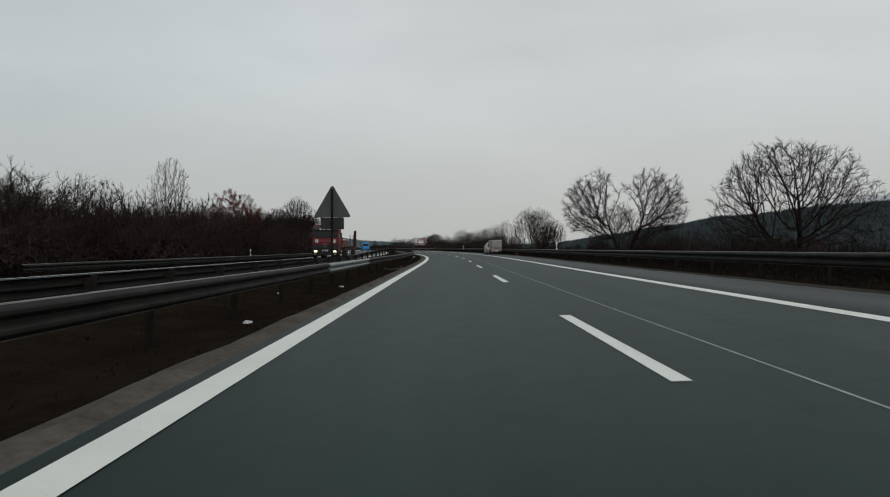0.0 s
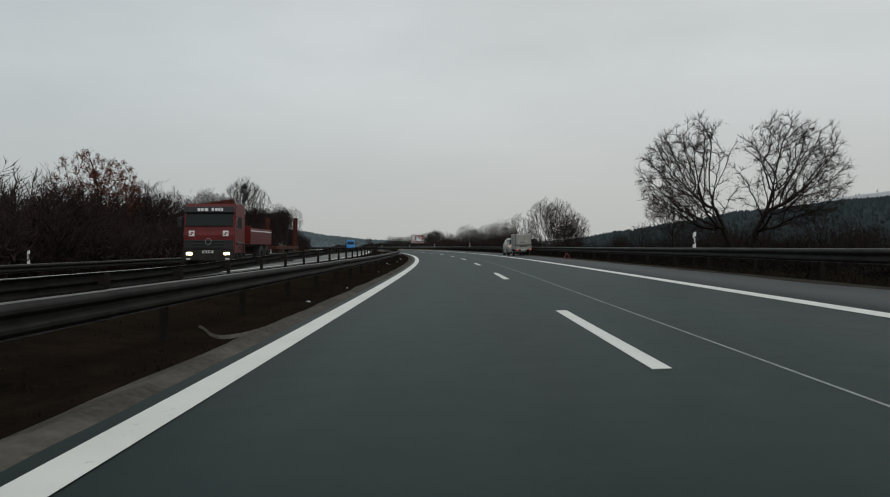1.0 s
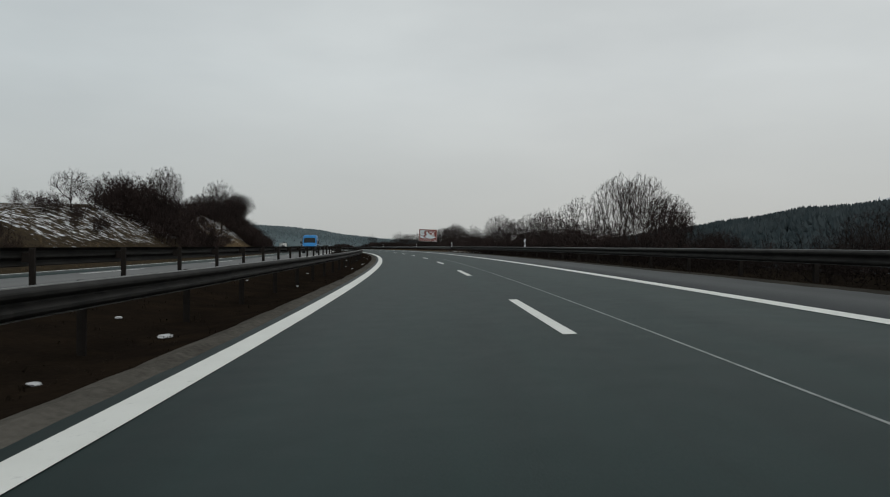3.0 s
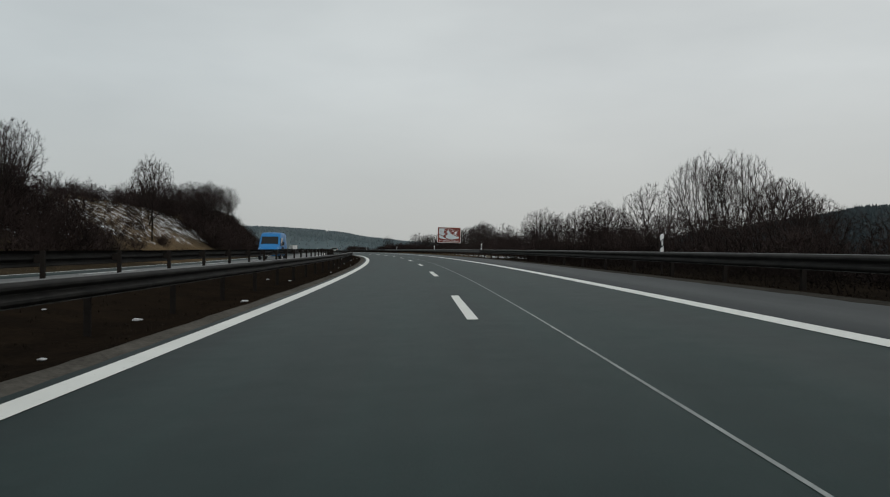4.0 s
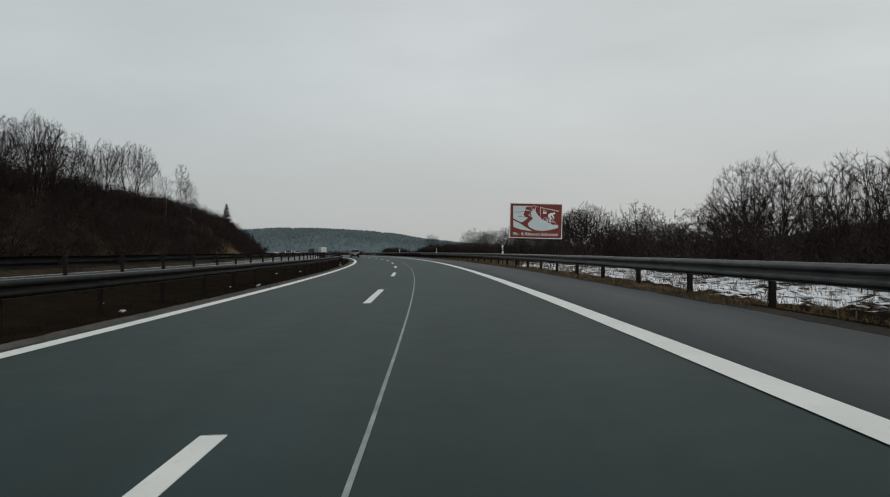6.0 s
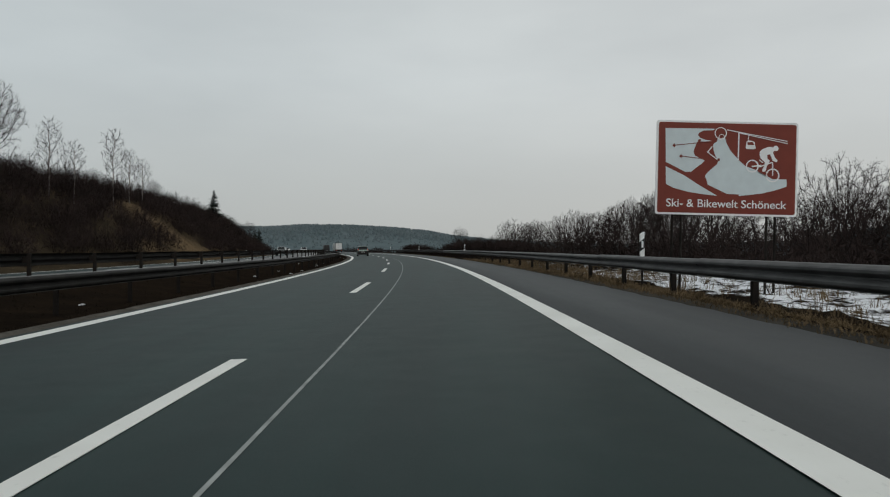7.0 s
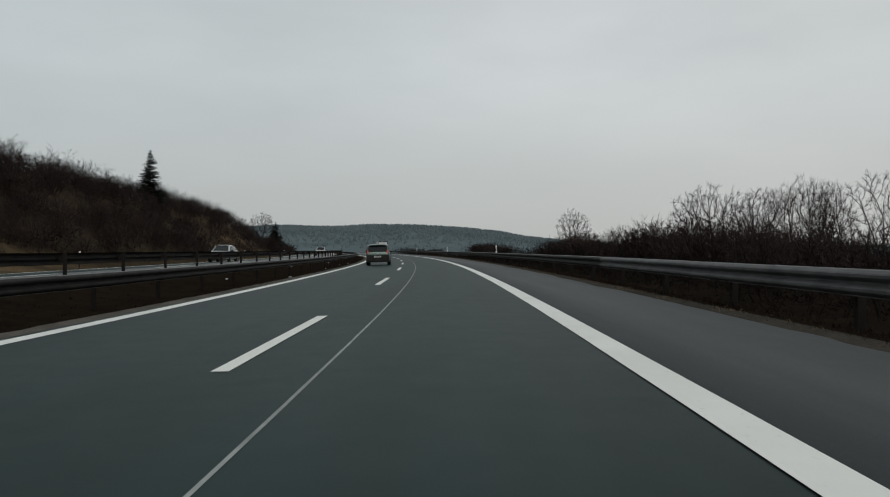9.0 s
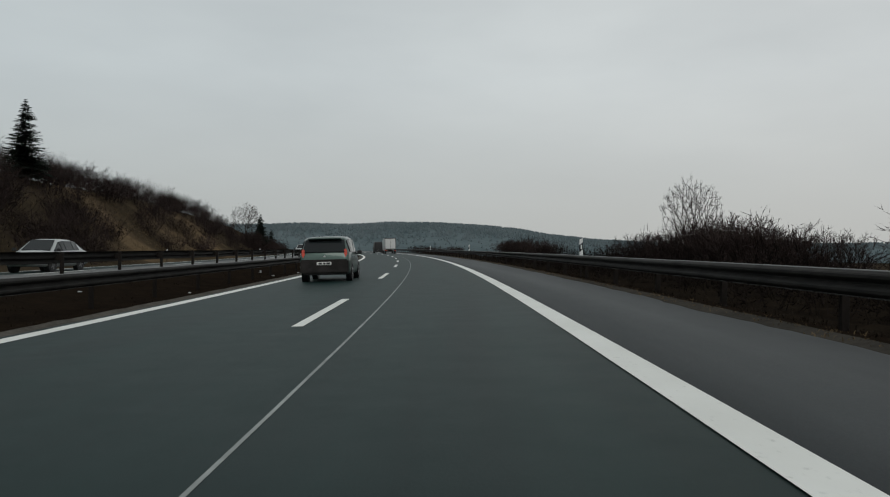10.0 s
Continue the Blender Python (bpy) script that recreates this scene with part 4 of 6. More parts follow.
def bush_arrays(seed, stems=15, h=3.2, w=1.7, subs=7, twigs=5, fine=3, core=380, thick=0.035, slim=1.0):
    """A leafless bush: a fan of stems with side shoots, twigs and twig ends, and a dense heart; vertices, quads and triangles."""
    rng = np.random.default_rng(seed)
    a, slant = rng.uniform(0, 2 * np.pi, stems), rng.uniform(0.05, 1.0, stems) ** 0.8
    foot = np.stack([np.cos(a) * slant * w * 0.45, np.sin(a) * slant * w * 0.45, np.full(stems, -0.2)], 1)
    d = np.stack([np.cos(a) * slant * 0.75, np.sin(a) * slant * 0.75, np.ones(stems)], 1)
    d /= np.linalg.norm(d, axis=1, keepdims=True)
    ln = (h * 0.90 * (1 - 0.28 * slant) * rng.uniform(0.80, 1.0, stems))[:, None]
    knots, ways = [foot], [d]
    rows0 = []
    for k, r in ((0, 0.026), (1, 0.019), (2, 0.012)):
        d = d + rng.normal(0, 0.10, d.shape) + np.array([0, 0, 0.06])
        d /= np.linalg.norm(d, axis=1, keepdims=True)
        q = knots[-1] + d * ln / 3
        rows0.append(np.concatenate([knots[-1], q, np.full((stems, 1), r), np.full((stems, 1), r * 0.68)], 1))
        knots.append(q)
        ways.append(d)
    K, W = np.stack(knots, 1), np.stack(ways, 1)

    def shoots(p, way, each, lo, hi, size, r):
        """Shoots from points p along way, each of random length, as rows of the tube table."""
        p, way = np.repeat(p, each, 0), np.repeat(way, each, 0)
        g = off(rng, way, lo, hi) + np.array([0, 0, 0.12])
        g /= np.linalg.norm(g, axis=1, keepdims=True)
        e = p + g * h * rng.uniform(*size, (len(p), 1))
        return np.concatenate([p, e, np.full((len(p), 1), r), np.full((len(p), 1), r * 0.5)], 1), g

    u = 0.7 + 2.25 * rng.random((stems, subs)) ** 0.7
    i = np.minimum(u.astype(int), 2)
    at = np.arange(stems)[:, None]
    p = K[at, i] + (K[at, i + 1] - K[at, i]) * (u - i)[..., None]
    r1, g1 = shoots(p.reshape(-1, 3), W[at, i + 1].reshape(-1, 3), 1, 0.3, 0.85, (0.16, 0.30), 0.010)
    t = rng.uniform(0.25, 1.0, (len(r1) * twigs, 1))
    base = np.repeat(r1[:, :3], twigs, 0) + np.repeat(r1[:, 3:6] - r1[:, :3], twigs, 0) * t
    r2, g2 = shoots(base, np.repeat(g1, twigs, 0), 1, 0.25, 0.75, (0.07, 0.14), 0.0105 * slim)
    keep = r2[:, 2] > h * 0.28
    r2, g2 = r2[keep], g2[keep]
    t = rng.uniform(0.2, 1.0, (len(r2) * fine, 1))
    base = np.repeat(r2[:, :3], fine, 0) + np.repeat(r2[:, 3:6] - r2[:, :3], fine, 0) * t
    r3, _ = shoots(base, np.repeat(g2, fine, 0), 1, 0.25, 0.8, (0.03, 0.075), 0.0085 * slim)
    r3 = r3[r3[:, 2] > h * 0.42]
    v = rng.normal(0, 1, (core, 3))
    p = v / np.linalg.norm(v, axis=1, keepdims=True) * rng.random((core, 1)) ** 0.5 * np.array([w * 0.85, w * 0.85, h * 0.28]) + np.array([0, 0, h * 0.25])
    g = rng.normal(0, 1, (core, 3)) + np.array([0, 0, 0.9])
    q = p + g / np.linalg.norm(g, axis=1, keepdims=True) * h * rng.uniform(0.06, 0.14, (core, 1))
    heart = np.concatenate([p, q, thick * rng.uniform(0.4, 1.4, (core, 1)), np.full((core, 1), 0.01)], 1)
    v0, f0 = tubes(np.concatenate(rows0), 3)
    v1, f1 = tubes(r1, 2)
    v2, tri = blades(np.concatenate([r2, r3, heart]), rng)
    return np.concatenate([v0, v1, v2]), np.concatenate([f0, f1 + len(v0)]), tri + len(v0) + len(v1)


BUSH = [bush_arrays(100 + k) for k in range(7)]
LIGHT = [bush_arrays(300 + k, 16, subs=7, twigs=4, fine=4, core=420, thick=0.030, slim=0.55) for k in range(6)]
INNER = [bush_arrays(400 + k, 8, subs=4, twigs=3, fine=2, core=520, thick=0.04) for k in range(4)]
LOW = [bush_arrays(200 + k, 7, 3.2, 2.4, 5, 3, 2, 200, 0.030) for k in range(5)]


def thicket(name, label, spots, mat=SCRUB, kinds=None):
    """Joined scrub: spots are (s, e, height scale)."""
    rng = np.random.default_rng(len(spots))
    vs, fs, ft, at = [], [], [], 0
    for s, e, k in spots:
        v, f, tri = (kinds or BUSH)[int(rng.integers(0, len(kinds or BUSH)))]
        a = rng.uniform(0, 2 * np.pi)
        wide = k * rng.uniform(1.0, 1.45)
        x, y, z = rp(s, e, ground_z(s, e))
        c, sn = np.cos(a), np.sin(a)
        q = np.stack([(v[:, 0] * c - v[:, 1] * sn) * wide + x, (v[:, 0] * sn + v[:, 1] * c) * wide + y, v[:, 2] * k + z], -1)
        vs.append(q)
        fs.append(f + at)
        ft.append(tri + at)
        at += len(v)
    return tagged(new(name, mesh_from(name, np.concatenate(vs), [np.concatenate(fs), np.concatenate(ft)], mat)), label, "scrub", kind="stuff")


rng = np.random.default_rng(5)
spots, inner = [], []
for s in np.arange(-6, 108, 2.0):
    for row in range(4):
        (inner if row in (1, 2) else spots).append((s + rng.uniform(-0.9, 0.9), -21.2 - row * 1.7 + rng.uniform(-0.6, 0.6), rng.uniform(0.95, 1.2) * (1.08 + 0.21 * row)))
thicket("thicket", "dense dark leafless thicket along the far verge", spots, kinds=LIGHT + BUSH)
thicket("thicket", "dark inner growth of the thicket along the far verge", inner, kinds=INNER)
spots = []
for s in np.arange(103, 144, 2.4):
    for row in range(3):
        spots.append((s + rng.uniform(-1, 1), -22.6 - row * 2.2 + rng.uniform(-0.7, 0.7), rng.uniform(0.9, 1.3) * float(np.interp(s, [103, 112, 117, 121, 127, 133, 139, 144], [1.0, 1.0, 0.5, 0.9, 1.2, 1.1, 0.4, 0.3]))))
for s in np.arange(161, 193, 2.2):
    if 169 < s < 175:
        continue
    for row in range(3):
        spots.append((s + rng.uniform(-0.9, 0.9), -25.4 - row * 2.3 + rng.uniform(-0.7, 0.7) - (1.2 if s < 172 else 0), rng.uniform(0.95, 1.3) * (0.36 if s < 173 else 1.0)))
    if s > 173:
        spots.append((s, -22.6 + rng.uniform(-0.8, 0.8), rng.uniform(0.8, 1.1)))
for k in range(9):
    spots.append((rng.uniform(193, 217), -rng.uniform(21.5, 30), rng.uniform(0.3, 0.6)))
for s in np.arange(196, 240, 2.4):
    spots.append((s + rng.uniform(-0.9, 0.9), -36.5 + rng.uniform(-1.5, 1.5), rng.uniform(0.7, 1.0) * (0.62 if s < 216 else 1.0)))
for s in np.arange(227, 238, 2.3):
    for row in range(4):
        if row > 2 or s > 234:
            spots.append((s + rng.uniform(-0.9, 0.9), -23.4 - row * 2.5 + rng.uniform(-0.7, 0.7), rng.uniform(0.75, 1.25)))
thicket("thicket", "dark leafless bushes on the snowy bank", spots)
spots = []
for s in np.arange(236, 470, 2.3):
    for row in range(5):
        e = -23.0 - row * 2.9 + rng.uniform(-1.2, 1.2)
        open_ = row == 0 and (rng.random() < 0.25)
        bare = row < 3 and (322 < s < 338) and row < (340 - s) / 7 or row < 2 and (398 < s < 410 or 426 < s < 438) or abs(s - 391) < 4 and -32 < e < -26
        if not open_ and not bare and (s < 400 or rng.random() < 0.6):
            spots.append((s + rng.uniform(-1, 1), e, rng.uniform(0.65, 1.05)))
for s in np.arange(468, 548, 2.6):
    for row in range(2):
        spots.append((s + rng.uniform(-1, 1), -20.6 - row * 3.4 + rng.uniform(-0.8, 0.8), rng.uniform(0.8, 1.15) * float(np.interp(s, [470, 500, 548], [1.0, 1.0, 0.45]))))
thicket("thicket", "dense dark scrub covering the cutting slope", spots, kinds=LIGHT)
spots, inner = [], []
for s in np.arange(8, 470, 2.9):
    for row in range(3):
        e = 14.5 + row * 2.6 + rng.uniform(-0.9, 0.9)
        if s < 120 and rng.random() < 0.12 or 376 < s and rng.random() < 0.45:
            continue
        tall = float(np.interp(s, [8, 40, 56, 128, 150, 190, 280, 296, 303, 320, 328, 340, 346, 349, 352, 364, 369, 372, 382, 387, 500], [0.65, 0.75, 0.45, 0.5, 0.75, 1.0, 0.9, 0.8, 0.62, 0.68, 0.9, 1.0, 1.0, 0.55, 0.2, 0.2, 0.35, 0.6, 0.55, 0.25, 0.3]))
        (inner if row == 1 else spots).append((s + rng.uniform(-1, 1), e, tall * rng.uniform(0.75, 1.2)))
    if 206 < s < 352:
        spots.append((s + rng.uniform(-1, 1), 22.0 + rng.uniform(-0.9, 0.9), rng.uniform(0.85, 1.15) * (1.0 if s < 290 else 0.6)))
    if 186 < s < 252:
        for row in range(4):
            spots.append((s + rng.uniform(-1, 1), 28.5 + row * 3.4 + rng.uniform(-1.2, 1.2), rng.uniform(0.75, 1.1)))
    if 186 < s < 300:
        spots.append((s + rng.uniform(-1, 1), 26.0 + rng.uniform(-1.5, 1.5), rng.uniform(1.0, 1.35) * (1.0 if s < 254 else 0.65)))
for k in range(26):
    spots.append((rng.uniform(84, 100), rng.uniform(21.5, 29), rng.uniform(0.9, 1.35)))
for k in range(14):
    spots.append((rng.uniform(38, 53), rng.uniform(17.5, 23), rng.uniform(0.7, 1.0)))
for k in range(60):
    spots.append((rng.uniform(331, 346), rng.uniform(14.5, 21), rng.uniform(0.8, 1.15)))
for k in range(26):
    spots.append((rng.uniform(361, 372), rng.uniform(15.2, 18.4), rng.uniform(0.85, 1.12)))
for k in range(24):
    spots.append((rng.uniform(370, 383), rng.uniform(14.5, 19), rng.uniform(0.6, 0.9)))
for k in range(22):
    spots.append((rng.uniform(412, 436), rng.uniform(14.5, 17.5), rng.uniform(0.75, 1.1)))
for k in range(30):
    spots.append((rng.uniform(470, 545), rng.uniform(13.0, 19.0), rng.uniform(0.5, 0.8)))
for k in range(46):
    inner.append((rng.uniform(212, 258), rng.uniform(16.5, 24), rng.uniform(1.0, 1.35)))
thicket("thicket", "dark leafless hedge behind the guardrail", spots)
thicket("thicket", "dark inner growth of the hedge behind the guardrail", inner, kinds=INNER)
spots = []
for k in range(340):
    s = rng.uniform(234, 430)
    if not (322 < s < 338 or 398 < s < 410 or 426 < s < 438):
        spots.append((s, -rng.uniform(20.3, 33.5), rng.uniform(0.3, 0.5)))
thicket("brambles", "low brown brambles and withered weeds on the cutting slope", spots, kinds=LOW)
spots = []
for s in np.arange(-4, 410, 1.7):
    if 203 < s < 296:
        continue
    for row in range(3):
        spots.append((s + rng.uniform(-0.6, 0.6), 8.9 + row * 2.1 + rng.uniform(-0.3, 0.3), rng.uniform(0.26, 0.42) + 0.08 * row))
thicket("brambles", "low tangle of brambles behind the guardrail, shade put into their colour", spots, BRAMBLE, LOW)


def tufts(name, label, spots, mat):
    """Dry grass: bunches of bent blades."""
    rng = np.random.default_rng(len(spots))
    vs, fs, n = [], [], 0
    for s, e, z, h in spots:
        x, y, zz = rp(s, e, z)
        for k in range(5):
            a, ln = rng.uniform(0, 2 * np.pi), h * rng.uniform(0.6, 1.2)
            o = np.array([x + rng.normal(0, 0.06), y + rng.normal(0, 0.06), zz - 0.02])
            side = np.array([-np.sin(a), np.cos(a), 0]) * 0.006
            lean = np.array([np.cos(a), np.sin(a), 0])
            m, t = o + lean * ln * 0.25 + np.array([0, 0, ln * 0.65]), o + lean * ln * 0.75 + np.array([0, 0, ln * 0.9])
            vs += [o - side, o + side, m + side * 0.8, m - side * 0.8, t]
            fs += [(n, n + 1, n + 2, n + 3), (n + 3, n + 2, n + 4, n + 4)]
            n += 5
    quads = np.array([f for f in fs if f[2] != f[3]])
    tris = np.array([f[:3] for f in fs if f[2] == f[3]])
    return tagged(new(name, mesh_from(name, vs, [quads, tris], mat)), label, "grass", kind="stuff")


def verge_z(e):
    return float(np.interp(e, [6.55, 6.75, 7.1, 7.7, 8.1, 9.4, 11, 13, 14], [0.21, 0.24, 0.205, 0.11, 0.06, 0.02, 0.0, 0.04, 0.05]))


spots = []
for k in range(7600):
    s, e = rng.uniform(-8, 400), 6.6 + abs(rng.normal(0, 0.9))
    if e < 10.4:
        if not (200 < s < 300 and e > 7.6):
            spots.append((s, e, verge_z(e), rng.uniform(0.04, 0.16) * (0.6 if 200 < s < 300 else 1.0)))
for k in range(2500):
    s, e = rng.uniform(200, 330), rng.uniform(6.65, 8.4)
    spots.append((s, e, verge_z(e), rng.uniform(0.05, 0.17)))
for k in range(1100):
    s, e = rng.uniform(195, 330), rng.uniform(8.4, 14)
    spots.append((s, e, verge_z(e), rng.uniform(0.05, 0.20)))
for k in range(3200):
    s, e = rng.uniform(212, 330), rng.uniform(6.58, 7.5)
    spots.append((s, e, verge_z(e), rng.uniform(0.04, 0.12)))
for k in range(2600):
    s, e = rng.uniform(209, 304), rng.uniform(7.2, 13.0)
    if noise.noise(Vector((s * 0.5, e * 0.7, 3))) > 0.05:
        spots.append((s, e, verge_z(e) + 0.04, rng.uniform(0.16, 0.42)))
for k in range(4200):
    s, e = rng.uniform(212, 306), 6.42 + abs(rng.normal(0, 0.35))
    spots.append((s, e, BANK * min(e, 6.6), rng.uniform(0.05, 0.16)))
for k in range(1200):
    s, e = rng.uniform(256, 304), rng.uniform(7.3, 10.5)
    spots.append((s, e, verge_z(e), rng.uniform(0.14, 0.40)))
tufts("verge_grass", "dry straw-brown grass along the guardrail", [q for q in spots if 209 < q[0] < 299], DRY_GRASS)
tufts("verge_grass", "withered grass along the guardrail, darkened as if shaded", [q for q in spots if not 209 < q[0] < 299], DEAD_GRASS)
spots = []
for k in range(1500):
    s, e = rng.uniform(304, 420), 6.45 + abs(rng.normal(0, 0.16))
    spots.append((s, e, BANK * min(e, 6.6), rng.uniform(0.03, 0.09)))
tufts("rim_grass", "short dry grass along the rim of the hard shoulder", spots, DRY_GRASS)
spots = []
for k in range(7000):
    s, e = rng.uniform(-8, 400), rng.uniform(-8.9, -4.55)
    z = float(np.interp(e, [-9.05, -8.4, -7.4, -6.3, -5.3, -4.75, -4.5], [0.17, 0.08, -0.08, -0.22, -0.27, -0.2, -0.187]))
    spots.append((s, e, z, rng.uniform(0.04, 0.11)))
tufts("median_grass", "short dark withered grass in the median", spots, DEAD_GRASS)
spots = []
for k in range(5200):
    s, e = rng.uniform(120, 430), -rng.uniform(19.5, 32)
    spots.append((s, e, ground_z(s, e), rng.uniform(0.15, 0.5)))
for lo, hi, count in ((316, 340, 1700), (396, 412, 900), (424, 440, 900), (186, 222, 1800)):
    for k in range(count):
        s, e = rng.uniform(lo, hi), -rng.uniform(19.8, 30)
        spots.append((s, e, ground_z(s, e), rng.uniform(0.12, 0.34)))
tufts("slope_grass", "long brown dead grass on the cutting slope", spots, DRY_GRASS)


# ---- hills ----
def hill(name, label, eye, rows, dist, depth, mat, seed, tree=7.0, count=2600):
    """A wooded ridge: rows are (bearing to the left in degrees, height angle in degrees) seen from eye at the ridge's distance."""
    rng = np.random.default_rng(seed)
    az, el = zip(*sorted(rows))
    band = 3.0 if dist > 1000 else 1.3
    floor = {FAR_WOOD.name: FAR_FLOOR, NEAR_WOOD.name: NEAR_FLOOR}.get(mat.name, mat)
    bear = np.linspace(az[0], az[-1], 160)
    top = np.interp(bear, az, el)
    v = []
    us = np.linspace(0, 1, 12)
    for b, t in zip(bear, top):
        r = radians(b)
        ridge = dist * math.tan(radians(t)) + eye[2]
        for u in us:
            d = dist - depth * (1 - u)
            z = -14 + (ridge + 14 - tree * 0.5) * float(smooth(u * 0.92 + 0.08)) + noise.noise(Vector((b * 0.35, u * 3, seed))) * 5 * math.sin(u * 3.1)
            v.append((eye[0] - math.sin(r) * d, eye[1] + math.cos(r) * d, z))
        v.append((eye[0] - math.sin(r) * (dist + depth), eye[1] + math.cos(r) * (dist + depth), -20))
    k = len(us) + 1
    i = (np.arange(159)[:, None] * k + np.arange(k - 1)).ravel()
    ob = tagged(new(name, mesh_from(name, v, np.stack([i, i + 1, i + 1 + k, i + k], -1), floor, True)), label, kind="structure")
    vs, fs, n = [], [], 0
    v = np.array(v).reshape(160, k, 3)
    for c in range(count):
        a = int(rng.integers(0, 159))
        u = 11 - abs(rng.normal(0, band)) if c % 2 or dist > 1000 else rng.uniform(3, 11)
        if u < 2:
            continue
        j = int(u)
        p = v[a, j] + (v[a + 1, j] - v[a, j]) * rng.random() + (v[a, min(j + 1, 11)] - v[a, j]) * (u - j)
        h, w = tree * rng.uniform(0.6, 1.25), tree * rng.uniform(0.22, 0.42)
        t0 = rng.uniform(0, 6.28)
        base = [p + np.array([math.cos(t0 + q * 2.094) * w, math.sin(t0 + q * 2.094) * w, 0.1 * h]) for q in range(3)]
        mid = [p + np.array([math.cos(t0 + 0.5 + q * 2.094) * w * 0.8, math.sin(t0 + 0.5 + q * 2.094) * w * 0.8, 0.55 * h]) for q in range(3)]
        vs += base + mid + [p + np.array([0, 0, h])]
        for q in range(3):
            r = (q + 1) % 3
            fs += [(n + q, n + r, n + 3 + q), (n + r, n + 3 + r, n + 3 + q), (n + 3 + q, n + 3 + r, n + 6)]
        n += 7
    tagged(new("hill_wood", mesh_from("hill_wood", vs, np.array(fs), mat)), "distant woodland covering the hill", "forest", kind="stuff")
    return ob


# This hill's haze lies in its base colours, not in the air.
hill("backdrop_hill", "low wooded hill, winter haze coloured in as blue-grey", (-28.6, 296.7, 1.4),
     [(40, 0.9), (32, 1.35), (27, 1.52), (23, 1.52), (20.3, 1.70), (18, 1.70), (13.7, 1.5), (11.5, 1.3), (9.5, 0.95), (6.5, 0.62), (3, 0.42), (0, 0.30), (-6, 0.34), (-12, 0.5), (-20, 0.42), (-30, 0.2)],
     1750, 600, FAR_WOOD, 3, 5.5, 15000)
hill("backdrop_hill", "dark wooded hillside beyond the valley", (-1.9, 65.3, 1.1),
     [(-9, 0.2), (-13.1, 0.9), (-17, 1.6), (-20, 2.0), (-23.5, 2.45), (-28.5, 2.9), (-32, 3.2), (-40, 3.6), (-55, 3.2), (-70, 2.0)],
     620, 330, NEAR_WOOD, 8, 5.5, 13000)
hill("backdrop_field", "high snow-dusted field above the wooded hillside", (-1.9, 65.3, 1.1),
     [(-22, 1.5), (-25.5, 2.9), (-27, 3.35), (-28.5, 3.6), (-32, 4.0), (-40, 4.3), (-55, 3.8)], 800, 150, HILL_SNOW, 12, 3.0, 60)


# ---- vehicles ----
def wheel(parent, x, y, r, width, side, rim_mat=None):
    bm = bmesh.new()
    prof = [(0.62 * r, 0.42), (0.90 * r, 0.5), (0.985 * r, 0.40), (r, 0.25), (r, -0.25), (0.985 * r, -0.40), (0.90 * r, -0.5), (0.62 * r, -0.42)]
    n = 24
    rings = [[bm.verts.new((w * width, math.cos(a * 2 * math.pi / n) * q, math.sin(a * 2 * math.pi / n) * q)) for q, w in prof] for a in range(n)]
    for a in range(n):
        for i in range(len(prof)):
            j = (i + 1) % len(prof)
            bm.faces.new((rings[a][i], rings[a][j], rings[(a + 1) % n][j], rings[(a + 1) % n][i]))
    tyre = part("wheel", bm, RUBBER, parent)
    tyre.location = (x, y, r)
    bm = rod((-0.30 * width, 0, 0), (0.36 * width, 0, 0), 0.64 * r, 0.60 * r, 20)
    for k in range(5):
        a = k * 2 * math.pi / 5
        bmesh.ops.create_cube(bm, size=1, matrix=pose(0.40 * width, math.cos(a) * 0.34 * r, math.sin(a) * 0.34 * r, math.degrees(a), 0, 0) @ Matrix.Diagonal((0.05, 0.46 * r, 0.10 * r, 1)))
    rim = part("rim", bm, rim_mat or ALLOY, tyre)
    if side < 0:
        rim.rotation_euler = (0, 0, math.pi)
    return tyre


def loft(stations, W):
    """Body shell from stations (y, low, belt, top, half-widths low, belt, top as shares of W); returns bmesh and rings."""
    bm = bmesh.new()
    rings = []
    for y, lo, be, to, wl, wb, wt in stations:
        wl, wb, wt = wl * W, wb * W, wt * W
        half = [(wl * 0.86, lo), (wl * 0.97, lo + 0.05), (wl, lo + 0.4 * (be - lo)), ((wl + wb) / 2, lo + 0.75 * (be - lo)), (wb, be),
                (wb + (wt - wb) * 0.55, be + (to - be) * 0.52), (wt * 1.02, to - 0.10 * (to - be)), (wt * 0.86, to), (wt * 0.4, to + 0.025)]
        ring = [(x, y, z) for x, z in half] + [(-x, y, z) for x, z in reversed(half)]
        rings.append([bm.verts.new(p) for p in ring])
    n = len(rings[0])
    for a, b in zip(rings, rings[1:]):
        for i in range(n):
            j = (i + 1) % n
            bm.faces.new((a[i], a[j], b[j], b[i]))
    bm.faces.new(rings[0])
    bm.faces.new(rings[-1][::-1])
    bmesh.ops.recalc_face_normals(bm, faces=bm.faces[:])
    for f in bm.faces:
        f.smooth = True
    pts = [[v.co.copy() for v in r] for r in rings]
    return bm, pts


